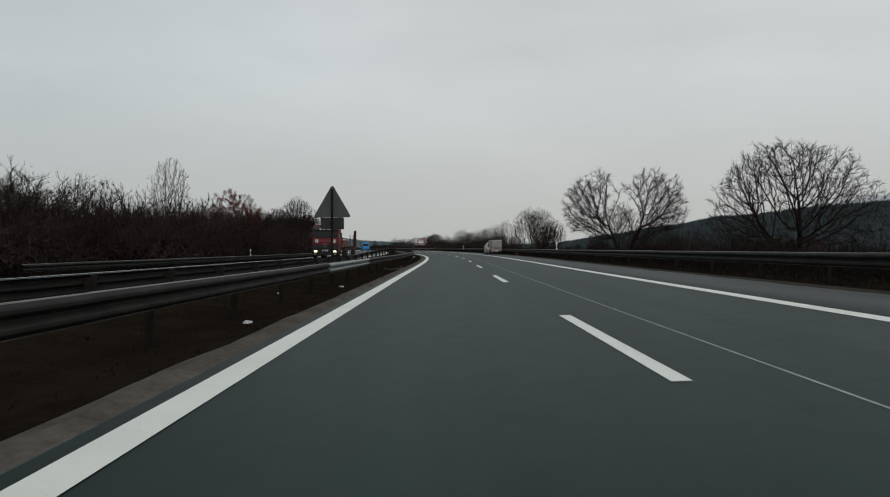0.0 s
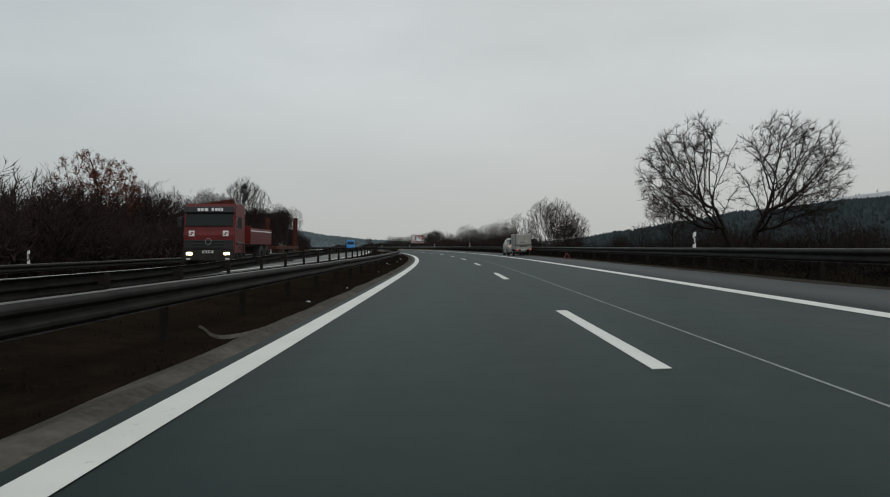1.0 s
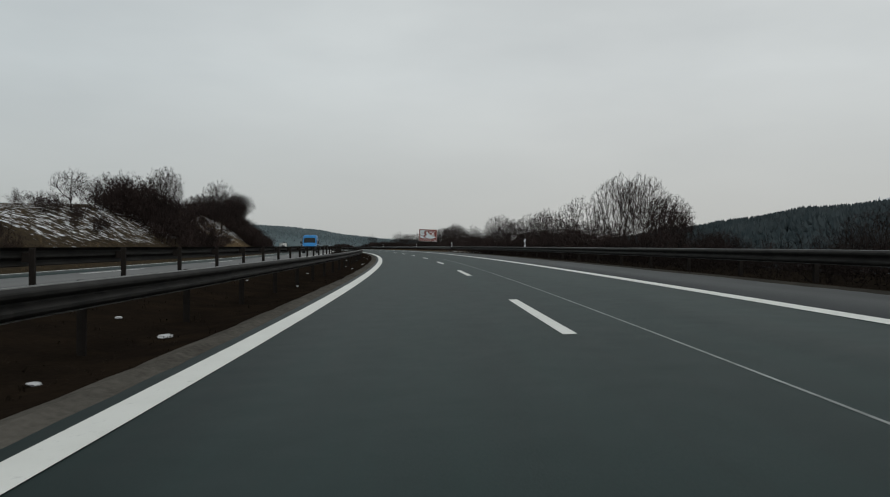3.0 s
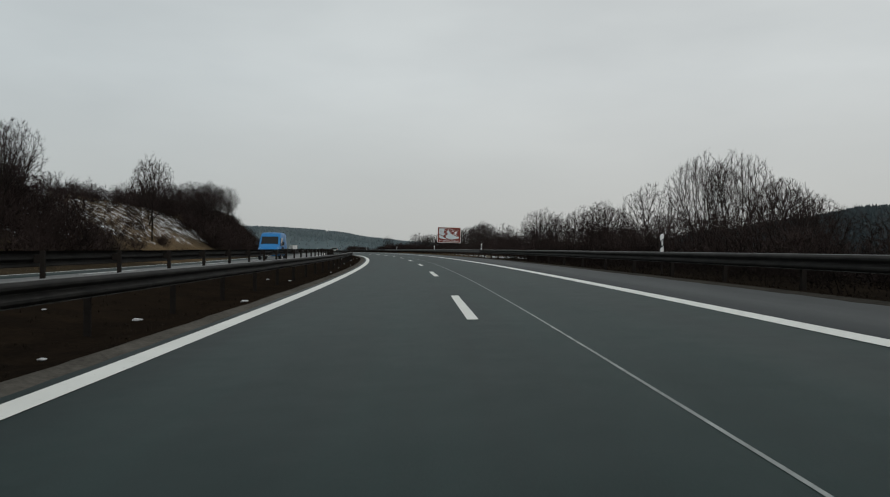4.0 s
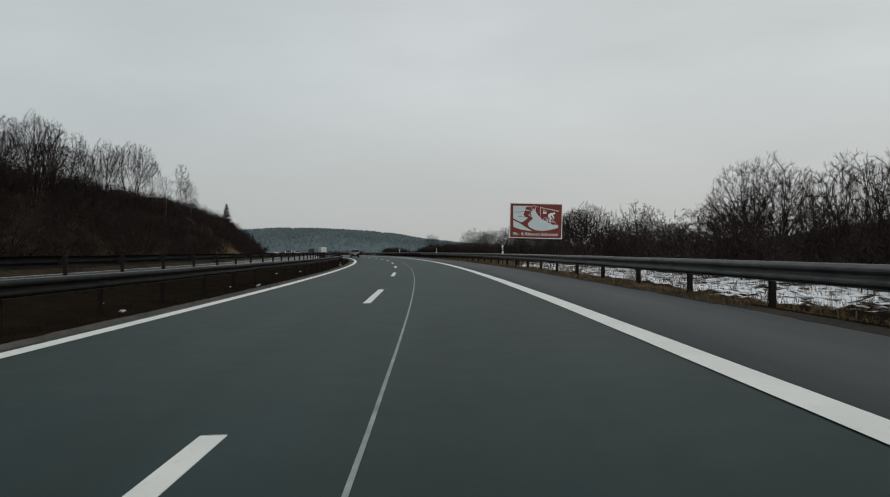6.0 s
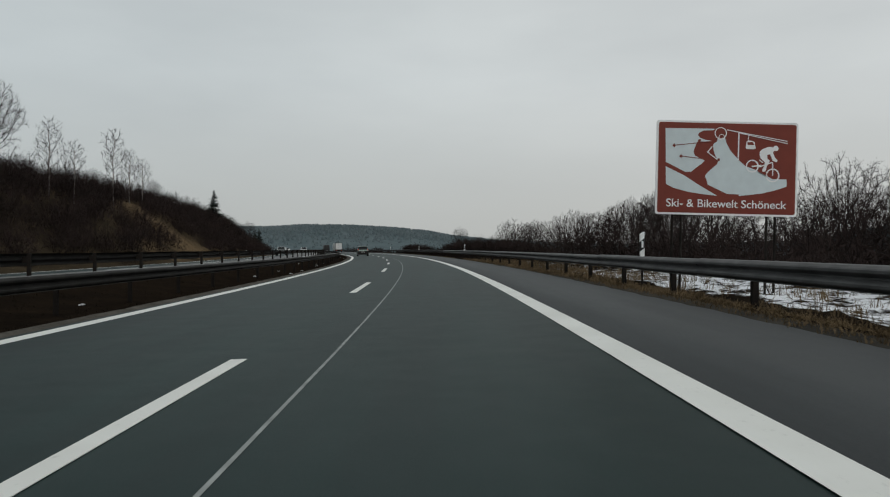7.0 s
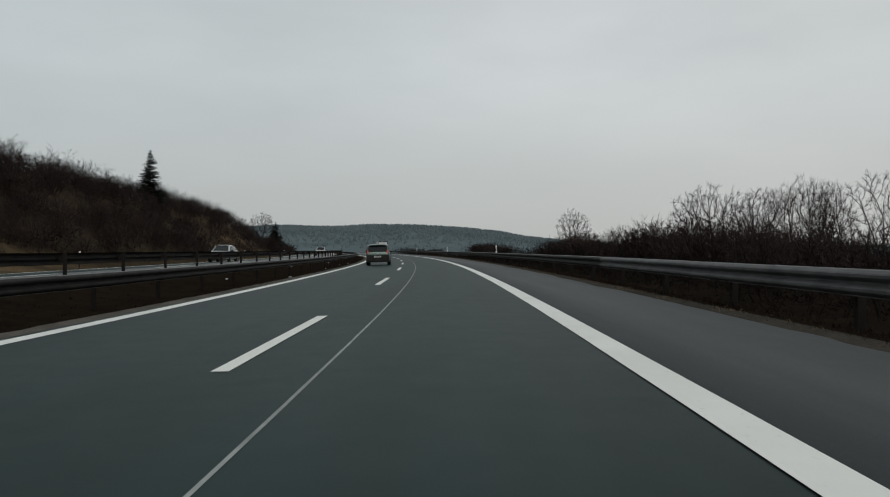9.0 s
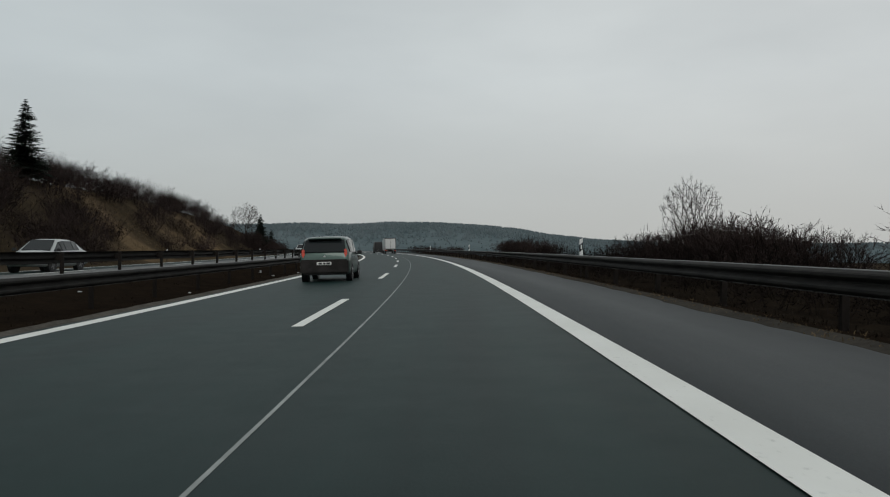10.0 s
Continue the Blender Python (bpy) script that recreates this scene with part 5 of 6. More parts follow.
def panel(quad, thick, inset=0.0):
    """A thin pane over four corner points, standing proud by thick."""
    q = [Vector(p) for p in quad]
    c = sum(q, Vector()) / 4
    q = [p + (c - p) * inset for p in q]
    n = (q[1] - q[0]).cross(q[3] - q[0]).normalized()
    bm = bmesh.new()
    lo = [bm.verts.new(p - n * thick) for p in q]
    hi = [bm.verts.new(p + n * thick) for p in q]
    bm.faces.new(lo[::-1])
    bm.faces.new(hi)
    for i in range(4):
        j = (i + 1) % 4
        bm.faces.new((lo[i], lo[j], hi[j], hi[i]))
    bmesh.ops.recalc_face_normals(bm, faces=bm.faces[:])
    return bm


MPV = [(-0.500, 0.44, 0.62, 0.66, 0.41, 0.42, 0.39), (-0.492, 0.33, 0.80, 0.86, 0.465, 0.46, 0.43), (-0.475, 0.28, 0.98, 1.03, 0.49, 0.475, 0.435),
       (-0.405, 0.25, 1.02, 1.53, 0.50, 0.485, 0.395), (-0.33, 0.23, 1.02, 1.60, 0.50, 0.488, 0.412), (-0.10, 0.22, 1.00, 1.62, 0.50, 0.488, 0.416),
       (0.12, 0.22, 0.98, 1.57, 0.50, 0.485, 0.40), (0.32, 0.22, 0.95, 1.00, 0.50, 0.475, 0.42), (0.43, 0.24, 0.80, 0.84, 0.485, 0.45, 0.38),
       (0.485, 0.28, 0.64, 0.68, 0.45, 0.41, 0.34), (0.50, 0.36, 0.52, 0.55, 0.41, 0.37, 0.30)]
SALOON = [(-0.500, 0.44, 0.60, 0.63, 0.41, 0.42, 0.38), (-0.488, 0.32, 0.86, 0.90, 0.47, 0.455, 0.41), (-0.40, 0.25, 0.93, 0.97, 0.50, 0.475, 0.42),
          (-0.27, 0.23, 0.93, 1.36, 0.50, 0.48, 0.335), (-0.15, 0.22, 0.92, 1.42, 0.50, 0.48, 0.345), (0.02, 0.22, 0.91, 1.42, 0.50, 0.48, 0.345),
          (0.10, 0.22, 0.90, 1.38, 0.50, 0.48, 0.34), (0.25, 0.22, 0.88, 0.92, 0.50, 0.475, 0.42), (0.42, 0.24, 0.76, 0.80, 0.485, 0.45, 0.38),
          (0.485, 0.28, 0.62, 0.66, 0.45, 0.41, 0.34), (0.50, 0.36, 0.50, 0.53, 0.41, 0.37, 0.30)]
VAN = [(-0.500, 0.50, 0.95, 2.35, 0.47, 0.47, 0.42), (-0.494, 0.36, 1.00, 2.50, 0.495, 0.495, 0.44), (-0.45, 0.34, 1.05, 2.56, 0.50, 0.50, 0.45),
       (0.05, 0.34, 1.05, 2.58, 0.50, 0.50, 0.45), (0.16, 0.34, 1.05, 2.55, 0.50, 0.50, 0.445), (0.225, 0.34, 1.06, 2.40, 0.50, 0.495, 0.43),
       (0.262, 0.34, 1.08, 2.16, 0.50, 0.49, 0.435), (0.365, 0.34, 1.12, 1.46, 0.50, 0.485, 0.455), (0.44, 0.36, 1.06, 1.26, 0.49, 0.475, 0.42),
       (0.485, 0.38, 0.92, 1.04, 0.475, 0.455, 0.38), (0.50, 0.46, 0.66, 0.72, 0.43, 0.41, 0.34)]


def plate(parent, y, z, w=0.52, h=0.11, face=-1):
    pl = part("number_plate", boxes(((0, y, z), (w, 0.016, h)), bevel=0.004), PLATE, parent)
    part("plate_bars", boxes(*[((dx * w, y + face * 0.010, z), (wd * w, 0.006, h * 0.55)) for dx, wd in ((-0.26, 0.22), (0.02, 0.16), (0.28, 0.24))]), INK, pl)


def car(name, label, category, shape, L, W, paint, roof_at, screen_at, rear_at, tail_at, lit=True, rails=False, r=0.315, group="traffic", face=0, brake=None):
    """A car: +y is ahead. roof_at, screen_at: stations of the windscreen's top and foot; rear_at, tail_at: those of the rear window."""
    root = tagged(new(name), label, category, group)
    bm, p = loft([(y * L, *rest) for y, *rest in shape], W)
    body = part("body", bm, paint, root)
    n = len(p[0])

    def mir(i):
        return n - 1 - i
    if rear_at is not None:
        part("rear_window", panel((p[tail_at][6], p[tail_at][mir(6)], p[rear_at][mir(6)], p[rear_at][6]), 0.055, 0.045), GLASS, root, "dark tinted rear window")
    part("windscreen", panel((p[screen_at][7], p[roof_at][7], p[roof_at][mir(7)], p[screen_at][mir(7)]), 0.045, 0.03), GLASS, root)
    first = rear_at if rear_at is not None else roof_at - 1
    for sgn in (1, -1):
        for a in range(first, screen_at if rear_at is not None else first):
            i4, i6 = (4, 6) if sgn > 0 else (mir(4), mir(6))
            part("side_window", panel((p[a][i4], p[a + 1][i4], p[a + 1][i6], p[a][i6]), 0.032, 0.10), GLASS, root)
    ax_f, ax_r = 0.315 * L, -0.29 * L
    for y in (ax_f, ax_r):
        for sgn in (1, -1):
            arch = rod((sgn * (W / 2 - 0.20), y, r), (sgn * (W / 2 + 0.004), y, r), r * 1.16, None, 22)
            part("wheel_arch", arch, BLACK, body)
            wheel(root, sgn * (W / 2 - 0.085), y, r, 0.205, sgn)
    top = shape[0][2]
    rear_y, front_y = -0.5 * L, 0.5 * L
    tall = shape is MPV
    deep = tall and not rails
    part("rear_bumper", boxes(((0, rear_y + 0.03, 0.55 if deep else 0.48), (W * 0.95, 0.20, 0.50 if deep else 0.32)), bevel=0.05, seg=2), SHABBY if deep else paint, root)
    part("rear_skirt", boxes(((0, rear_y + 0.07, 0.31), (W * 0.84, 0.12, 0.12)), bevel=0.02), BLACK, root)
    part("front_bumper", boxes(((0, front_y - 0.06, 0.45), (W * 0.86, 0.16, 0.22)), bevel=0.05, seg=2), paint, root)
    part("grille", boxes(((0, front_y - 0.01, 0.52), (W * 0.42, 0.05, 0.10)), bevel=0.01), BLACK, root)
    hz = shape[2][2]
    for sgn in (1, -1):
        part("tail_lamp", boxes(((sgn * W * (0.418 if tall else 0.435), -0.474 * L, hz * (1.02 if tall else 0.82)), (0.105, 0.13, 0.34 if tall else 0.18)), bevel=0.03, seg=2), brake or TAIL, root)
        if tall and rails:
            part("indicator", boxes(((sgn * W * 0.44, -0.488 * L, hz * 0.90), (0.09, 0.06, 0.13)), bevel=0.02), AMBER, root, "lit amber indicator")
        part("head_lamp", boxes(((sgn * W * 0.37, front_y - 0.10, 0.66), (0.30, 0.20, 0.13)), bevel=0.04, seg=2), HEAD if lit else LENS, root)
        mirror = boxes(((sgn * (W * 0.5 + 0.09), 0.235 * L, hz + 0.04), (0.17, 0.11, 0.14)), ((sgn * (W * 0.5), 0.235 * L, hz - 0.01), (0.12, 0.05, 0.04)), bevel=0.02)
        part("wing_mirror", mirror, BLACK, root)
        if rails:
            part("roof_rail", rod((sgn * W * 0.36, -0.33 * L, shape[5][3] + 0.03), (sgn * W * 0.36, 0.08 * L, shape[5][3] + 0.03), 0.018), BLACK, root)
        part("door_handle", boxes(((sgn * W * 0.497, -0.02 * L, hz - 0.12), (0.03, 0.16, 0.025)), ((sgn * W * 0.497, -0.22 * L, hz - 0.12), (0.03, 0.16, 0.025)), bevel=0.006), paint, root)
    plate(root, rear_y - (0.077 if deep else 0.004 if tall else 0.012), 0.66 if tall else 0.60)
    plate(root, front_y + 0.01, 0.40, face=1)
    if tall:
        part("badge", boxes(((0, rear_y + 0.045, 0.88), (0.09, 0.02, 0.11), pose(0, 0, 0, 0, 45, 0)), bevel=0.01), ALLOY, root)
        part("rear_wiper", rod((0, rear_y + 0.18, 1.07), (0.34, rear_y + 0.20, 1.13), 0.012), BLACK, root)
        part("spoiler", boxes(((0, -0.425 * L, 1.545), (W * 0.66, 0.22, 0.035)), bevel=0.014), paint, root)
    return root


BANK_TILT = -math.degrees(math.atan(BANK))
lead = car("estate_car", "dark grey-green compact people carrier driving in the fast lane", "car", MPV, 4.26, 1.80, GREEN_GREY, 6, 7, 3, 2)
lead.matrix_basis = at_road(360.4, -1.85, BANK * -1.85, 0, BANK_TILT)
parked = car("estate_car", "silver estate car stopped on the hard shoulder towing a small trailer", "car", MPV, 4.0, 1.76, SILVER, 6, 7, 3, 2, lit=False, rails=True, brake=DARK_LAMP, group="stopped vehicles")
parked.matrix_basis = at_road(104.3, 5.62, BANK * 5.62, 1.5, BANK_TILT)
oncoming = car("saloon_car", "silver saloon car on the opposite carriageway", "car", SALOON, 4.5, 1.75, SILVER, 6, 7, 3, 2)
oncoming.matrix_basis = at_road(366.0, -15.2, -0.03, 180)
copy_thing(oncoming, at_road(432.0, -11.6, 0.09, 180))
pale = car("saloon_car", "white saloon car far along the opposite carriageway", "car", SALOON, 4.4, 1.74, PALE, 6, 7, 3, 2)
pale.matrix_basis = at_road(512.0, -11.6, 0.09, 180)
van = car("delivery_van", "bright blue high-roofed delivery van on the opposite carriageway", "van", VAN, 5.9, 1.99, BLUE, 6, 7, None, None, lit=False, r=0.34)
van.matrix_basis = at_road(202.5, -12.1, 0.07, 180) @ Matrix.Diagonal((0.95, 0.95, 0.90, 1))
for sgn in (1, -1):
    part("side_trim", boxes(((sgn * 1.0, -0.4, 0.98), (0.03, 4.2, 0.10)), bevel=0.01), BLACK, van)
    part("side_window", panel(((sgn * 0.975, 0.42, 1.30), (sgn * 0.965, 1.86, 1.30), (sgn * 0.925, 1.46, 2.02), (sgn * 0.935, 0.42, 2.02)), 0.03), GLASS, van)
    part("door_mirror", boxes(((sgn * 1.16, 1.72, 1.52), (0.20, 0.12, 0.34)), ((sgn * 1.04, 1.74, 1.40), (0.16, 0.06, 0.06)), bevel=0.03, seg=2), BLACK, van)
    part("front_lamp", boxes(((sgn * 0.74, 2.72, 0.98), (0.30, 0.24, 0.26), pose(0, 0, 0, -24, 0, 0)), bevel=0.06, seg=2), LENS, van)
    part("wiper", rod((sgn * 0.15 - 0.1, 2.14, 1.47), (sgn * 0.15 + 0.55, 2.08, 1.54), 0.016), BLACK, van)
    part("door_seam", boxes(((sgn * 0.985, 0.36, 1.45), (0.012, 0.02, 1.7)), ((sgn * 0.985, -1.0, 1.45), (0.012, 0.02, 1.9)), bevel=0.003), BLACK, van)
part("cowl", boxes(((0, 2.16, 1.45), (1.66, 0.10, 0.04), pose(0, 0, 0, -20, 0, 0)), bevel=0.01), BLACK, van)
part("grille", boxes(((0, 2.86, 0.86), (1.10, 0.10, 0.20)), bevel=0.03), BLACK, van)
part("marker_lamp", boxes(((0, 1.12, 2.53), (0.14, 0.08, 0.05)), bevel=0.02), BLACK, van)
dark = car("delivery_van", "dark closed van far ahead in the slow lane", "van", VAN, 5.2, 1.9, BLACK, 6, 7, None, None, lit=False, r=0.33)
dark.matrix_basis = at_road(512.0, 1.9, 0.06, 0, BANK_TILT)


def box_trailer():
    root = tagged(new("box_trailer"), "small two-wheeled trailer with a grey tarpaulin box", "trailer", "stopped vehicles")
    part("chassis", boxes(((0, 0, 0.50), (1.36, 2.50, 0.10)), ((0, 1.75, 0.47), (0.09, 1.3, 0.09)), bevel=0.012), STEEL_DARK, root)
    part("side_board", boxes(((0, 0, 0.72), (1.42, 2.56, 0.34)), bevel=0.015), TARP, root, "dull grey drop-side boards")
    bm = bmesh.new()
    nx, nz = 8, 6
    bmesh.ops.create_cube(bm, size=1, matrix=Matrix.Translation((0, 0, 1.42)) @ Matrix.Diagonal((1.40, 2.54, 1.06, 1)))
    bmesh.ops.subdivide_edges(bm, edges=bm.edges[:], cuts=6, use_grid_fill=True)
    for v in bm.verts:
        k = noise.noise(v.co * 2.3) * 0.022
        v.co += Vector((k * (abs(v.co.x) > 0.6), k * (abs(v.co.y) > 1.2), k * 0.7 * (v.co.z > 1.9)))
    for f in bm.faces:
        f.smooth = True
    part("tarpaulin", bm, TARP, root, "creased pale grey tarpaulin cover")
    part("tail_board", boxes(((0, -1.295, 0.70), (1.36, 0.03, 0.30)), bevel=0.01), TARP, root)
    part("name_bar", boxes(((0.0, -1.315, 0.84), (0.66, 0.012, 0.07))), INK, root)
    part("lamp_bar", boxes(((0, -1.31, 0.50), (1.40, 0.05, 0.13)), bevel=0.01), BLACK, root)
    for sgn in (1, -1):
        part("tail_lamp", boxes(((sgn * 0.58, -1.34, 0.53), (0.13, 0.04, 0.08)), bevel=0.01), REAR_LIT, root)
        wheel(root, sgn * 0.76, -0.15, 0.29, 0.16, sgn)
        part("mudguard", boxes(((sgn * 0.76, -0.15, 0.61), (0.20, 0.72, 0.03)), ((sgn * 0.76, -0.50, 0.50), (0.20, 0.03, 0.22)), ((sgn * 0.76, 0.20, 0.50), (0.20, 0.03, 0.22)), bevel=0.008), BLACK, root)
        part("corner_post", boxes(((sgn * 0.705, -1.275, 1.30), (0.035, 0.035, 1.30)), bevel=0.008), STEEL_MID, root)
        part("latch", boxes(((sgn * 0.60, -1.318, 0.80), (0.05, 0.02, 0.12)), bevel=0.006), STEEL_NEW, root)
    part("tail_rail", boxes(((0, -1.312, 0.885), (1.42, 0.02, 0.035)), ((0, -1.312, 0.575), (1.42, 0.02, 0.035)), bevel=0.006), STEEL_NEW, root)
    part("cover_rope", boxes(((0, -1.300, 0.99), (1.40, 0.014, 0.012)), ((0.708, 0, 0.99), (0.014, 2.5, 0.012)), ((-0.708, 0, 0.99), (0.014, 2.5, 0.012))), INK, root)
    part("cover_fold", boxes(((-0.05, -1.292, 1.18), (0.44, 0.016, 0.03)), ((-0.708, 0.4, 1.3), (0.016, 0.03, 0.7)), bevel=0.006), SHABBY, root)
    plate(root, -1.345, 0.52, 0.46, 0.10)
    return root


box_trailer().matrix_basis = at_road(99.8, 5.68, BANK * 5.68, 1.5, BANK_TILT)


def tipper_truck():
    root = tagged(new("tipper_truck"), "red three-axle tipper truck with a folded loading crane and lit headlamps", "truck", "traffic")
    # cab, front towards +y
    prof = [(0.0, 0.62), (0.0, 1.45), (-0.06, 1.62), (-0.24, 2.62), (-0.42, 2.86), (-1.95, 2.90), (-1.95, 0.62)]
    bm = bmesh.new()
    rows = []
    for x, k in ((-1.22, 0.94), (-1.16, 1.0), (1.16, 1.0), (1.22, 0.94)):
        rows.append([bm.verts.new((x, 3.9 + (y + 0.97) * k - 0.97, 1.7 + (z - 1.7) * (0.97 if k < 1 else 1))) for y, z in prof])
    for a, b in zip(rows, rows[1:]):
        for i in range(len(prof)):
            j = (i + 1) % len(prof)
            bm.faces.new((a[i], a[j], b[j], b[i]))
    bm.faces.new(rows[0][::-1])
    bm.faces.new(rows[-1])
    bmesh.ops.recalc_face_normals(bm, faces=bm.faces[:])
    cab = part("cab", bm, RED, root)
    part("windscreen", panel(((-1.12, 3.845, 1.86), (1.12, 3.845, 1.86), (1.08, 3.70, 2.50), (-1.08, 3.70, 2.50)), 0.03), GLASS, cab)
    visor = part("sun_visor", boxes(((0, 3.78, 2.58), (2.36, 0.14, 0.30), pose(0, 0, 0, 12, 0, 0)), bevel=0.03), BLACK, cab, "black visor board with pale lettering bars")
    part("lettering_bars", boxes(*[((x, 3.865, 2.585), (w, 0.012, 0.13)) for x, w in ((-0.62, 0.09), (-0.49, 0.10), (-0.35, 0.13), (-0.18, 0.11), (0.12, 0.16), (0.31, 0.12), (0.47, 0.13))]), WHITE, visor)
    part("grille", boxes(((0, 3.91, 1.02), (2.34, 0.06, 0.42)), ((0, 3.95, 1.18), (1.50, 0.06, 0.05)), ((0, 3.95, 1.04), (1.50, 0.06, 0.05)), ((0, 3.95, 0.90), (1.50, 0.06, 0.05)), bevel=0.012), BLACK, cab)
    bm = bmesh.new()
    bmesh.ops.create_circle(bm, cap_ends=False, segments=24, radius=0.15, matrix=pose(0, 3.985, 1.16, 90, 0, 0))
    ring = bmesh.ops.extrude_edge_only(bm, edges=bm.edges[:])
    for v in ring["geom"]:
        if isinstance(v, bmesh.types.BMVert):
            v.co.x, v.co.z = v.co.x * 0.84, 1.16 + (v.co.z - 1.16) * 0.84
    part("badge", bm, ALLOY, cab)
    for sgn in (1, -1):
        emb = part("emblem", boxes(((sgn * 0.80, 3.915, 1.52), (0.27, 0.02, 0.25)), bevel=0.01), WHITE, cab, "square white emblem")
        part("emblem_core", boxes(((sgn * 0.80 - 0.03, 3.93, 1.55), (0.10, 0.012, 0.06)), ((sgn * 0.80 + 0.04, 3.93, 1.48), (0.10, 0.012, 0.06))), RED, emb)
        part("head_lamp", boxes(((sgn * 0.88, 4.04, 0.62), (0.32, 0.06, 0.15)), bevel=0.03, seg=2), HEAD, root)
        part("fog_lamp", boxes(((sgn * 0.92, 4.04, 0.38), (0.20, 0.05, 0.08)), bevel=0.02), LENS, root)
        part("side_window", panel(((sgn * 1.215, 2.60, 1.75), (sgn * 1.215, 3.55, 1.75), (sgn * 1.19, 3.45, 2.42), (sgn * 1.19, 2.60, 2.42)), 0.02), GLASS, cab)
        mirror = boxes(((sgn * 1.42, 3.72, 2.02), (0.20, 0.12, 0.46)), bevel=0.03)
        rod((sgn * 1.2, 3.7, 2.3), (sgn * 1.42, 3.72, 2.2), 0.015, None, 6, mirror)
        part("wing_mirror", mirror, BLACK, cab)
        part("front_mudguard", boxes(((sgn * 1.12, 2.95, 1.08), (0.32, 1.25, 0.10)), ((sgn * 1.12, 2.34, 0.85), (0.32, 0.08, 0.5)), bevel=0.03), BLACK, root)
        for y in (2.95, -1.75, -3.1):
            wheel(root, sgn * 1.07, y, 0.50, 0.32, sgn, STEEL)
    part("bumper", boxes(((0, 3.93, 0.55), (2.44, 0.22, 0.50)), bevel=0.04, seg=2), SHABBY, root, "grimy grey bumper")
    plate(root, 4.05, 0.70, face=1)
    part("chassis", boxes(((0.4, -0.4, 0.82), (0.16, 7.8, 0.28)), ((-0.4, -0.4, 0.82), (0.16, 7.8, 0.28)), ((0, 1.2, 0.75), (1.9, 0.9, 0.5)), bevel=0.02), STEEL_DARK, root)
    bed = boxes(((0, -1.6, 1.12), (2.44, 4.9, 0.12)), ((1.2, -1.6, 1.5), (0.06, 4.9, 0.66)), ((-1.2, -1.6, 1.5), (0.06, 4.9, 0.66)), ((0, 0.82, 1.55), (2.44, 0.06, 0.78)), ((0, -4.02, 1.5), (2.44, 0.06, 0.66)), bevel=0.012)
    tip = part("tipper_body", bed, RED, root, "red drop-sided tipper body")
    for sgn in (1, -1):
        for z in (1.34, 1.52, 1.70):
            part("side_rib", boxes(((sgn * 1.24, -1.6, z), (0.03, 4.8, 0.05)), bevel=0.008), WHITE if z > 1.6 else RED, tip)
    crane = part("loading_crane", boxes(((0, 1.32, 1.9), (0.42, 0.46, 1.9)), ((0.25, 1.32, 2.95), (1.5, 0.34, 0.30), pose(0, 0, 0, 0, 8, 0)), ((-0.3, 1.34, 2.7), (0.9, 0.3, 0.24), pose(0, 0, 0, 0, -25, 0)), bevel=0.03), RUST_RED, root, "folded red loading crane behind the cab")
    grab = rod((-0.98, 1.32, 3.05), (-1.12, 1.32, 3.45), 0.10, 0.14)
    rod((-1.12, 1.32, 3.45), (-0.9, 1.32, 3.72), 0.14, 0.10, 8, grab)
    rod((-0.9, 1.32, 3.72), (-1.16, 1.32, 3.86), 0.10, 0.13, 8, grab)
    part("grab_arm", grab, CRANE, crane)
    # flat trailer with raised ramps
    part("trailer_bed", boxes(((0, -9.2, 0.88), (2.4, 7.2, 0.18)), ((0, -4.9, 0.80), (0.14, 2.0, 0.14)), bevel=0.02), RUST_RED, root, "oxide-red flat trailer bed")
    for sgn in (1, -1):
        part("loading_ramp", boxes(((sgn * 0.95, -12.9, 1.85), (0.30, 0.08, 1.9), pose(0, 0, 0, 6, 0, 0)), ((sgn * 0.95, -12.84, 1.85), (0.08, 0.14, 1.9), pose(0, 0, 0, 6, 0, 0)), bevel=0.015), RUST_RED, root, "raised steel loading ramp")
        part("stake", rod((sgn * 1.15, -6.2, 0.9), (sgn * 1.15, -6.2, 2.3), 0.035), STEEL, root)
        part("stake", rod((sgn * 1.15, -9.2, 0.9), (sgn * 1.15, -9.2, 2.3), 0.035), STEEL, root)
        for y in (-10.0, -11.1):
            wheel(root, sgn * 1.0, y, 0.42, 0.28, sgn, STEEL)
    return root


tipper_truck().matrix_basis = at_road(70.3, -13.1, 0.03, 180) @ Matrix.Diagonal((1, 1, 1.06, 1))


def box_lorry():
    root = tagged(new("box_lorry"), "white box lorry far ahead seen from behind", "truck", "traffic")
    part("box_body", boxes(((0, 0, 2.35), (2.5, 7.2, 2.5)), bevel=0.03), PALE, root)
    part("rear_frame", boxes(((0, -3.62, 3.55), (2.5, 0.06, 0.14)), ((0, -3.62, 1.12), (2.5, 0.06, 0.12)), ((1.2, -3.62, 2.3), (0.1, 0.06, 2.4)), ((-1.2, -3.62, 2.3), (0.1, 0.06, 2.4)), ((0, -3.62, 2.3), (0.05, 0.06, 2.3)), bevel=0.008), STEEL_DARK, root)
    part("cab", boxes(((0, 4.7, 1.9), (2.4, 1.9, 2.5)), bevel=0.12, seg=2), PALE, root)
    part("chassis", boxes(((0, 0.6, 0.85), (0.95, 8.6, 0.3)), ((0, -3.6, 0.62), (2.4, 0.1, 0.16)), bevel=0.02), STEEL_DARK, root)
    for sgn in (1, -1):
        part("tail_lamp", boxes(((sgn * 1.0, -3.68, 0.78), (0.36, 0.06, 0.12)), bevel=0.01), TAIL, root)
        for y in (-2.2, 4.2):
            wheel(root, sgn * 1.05, y, 0.5, 0.34, sgn, STEEL)
    return root


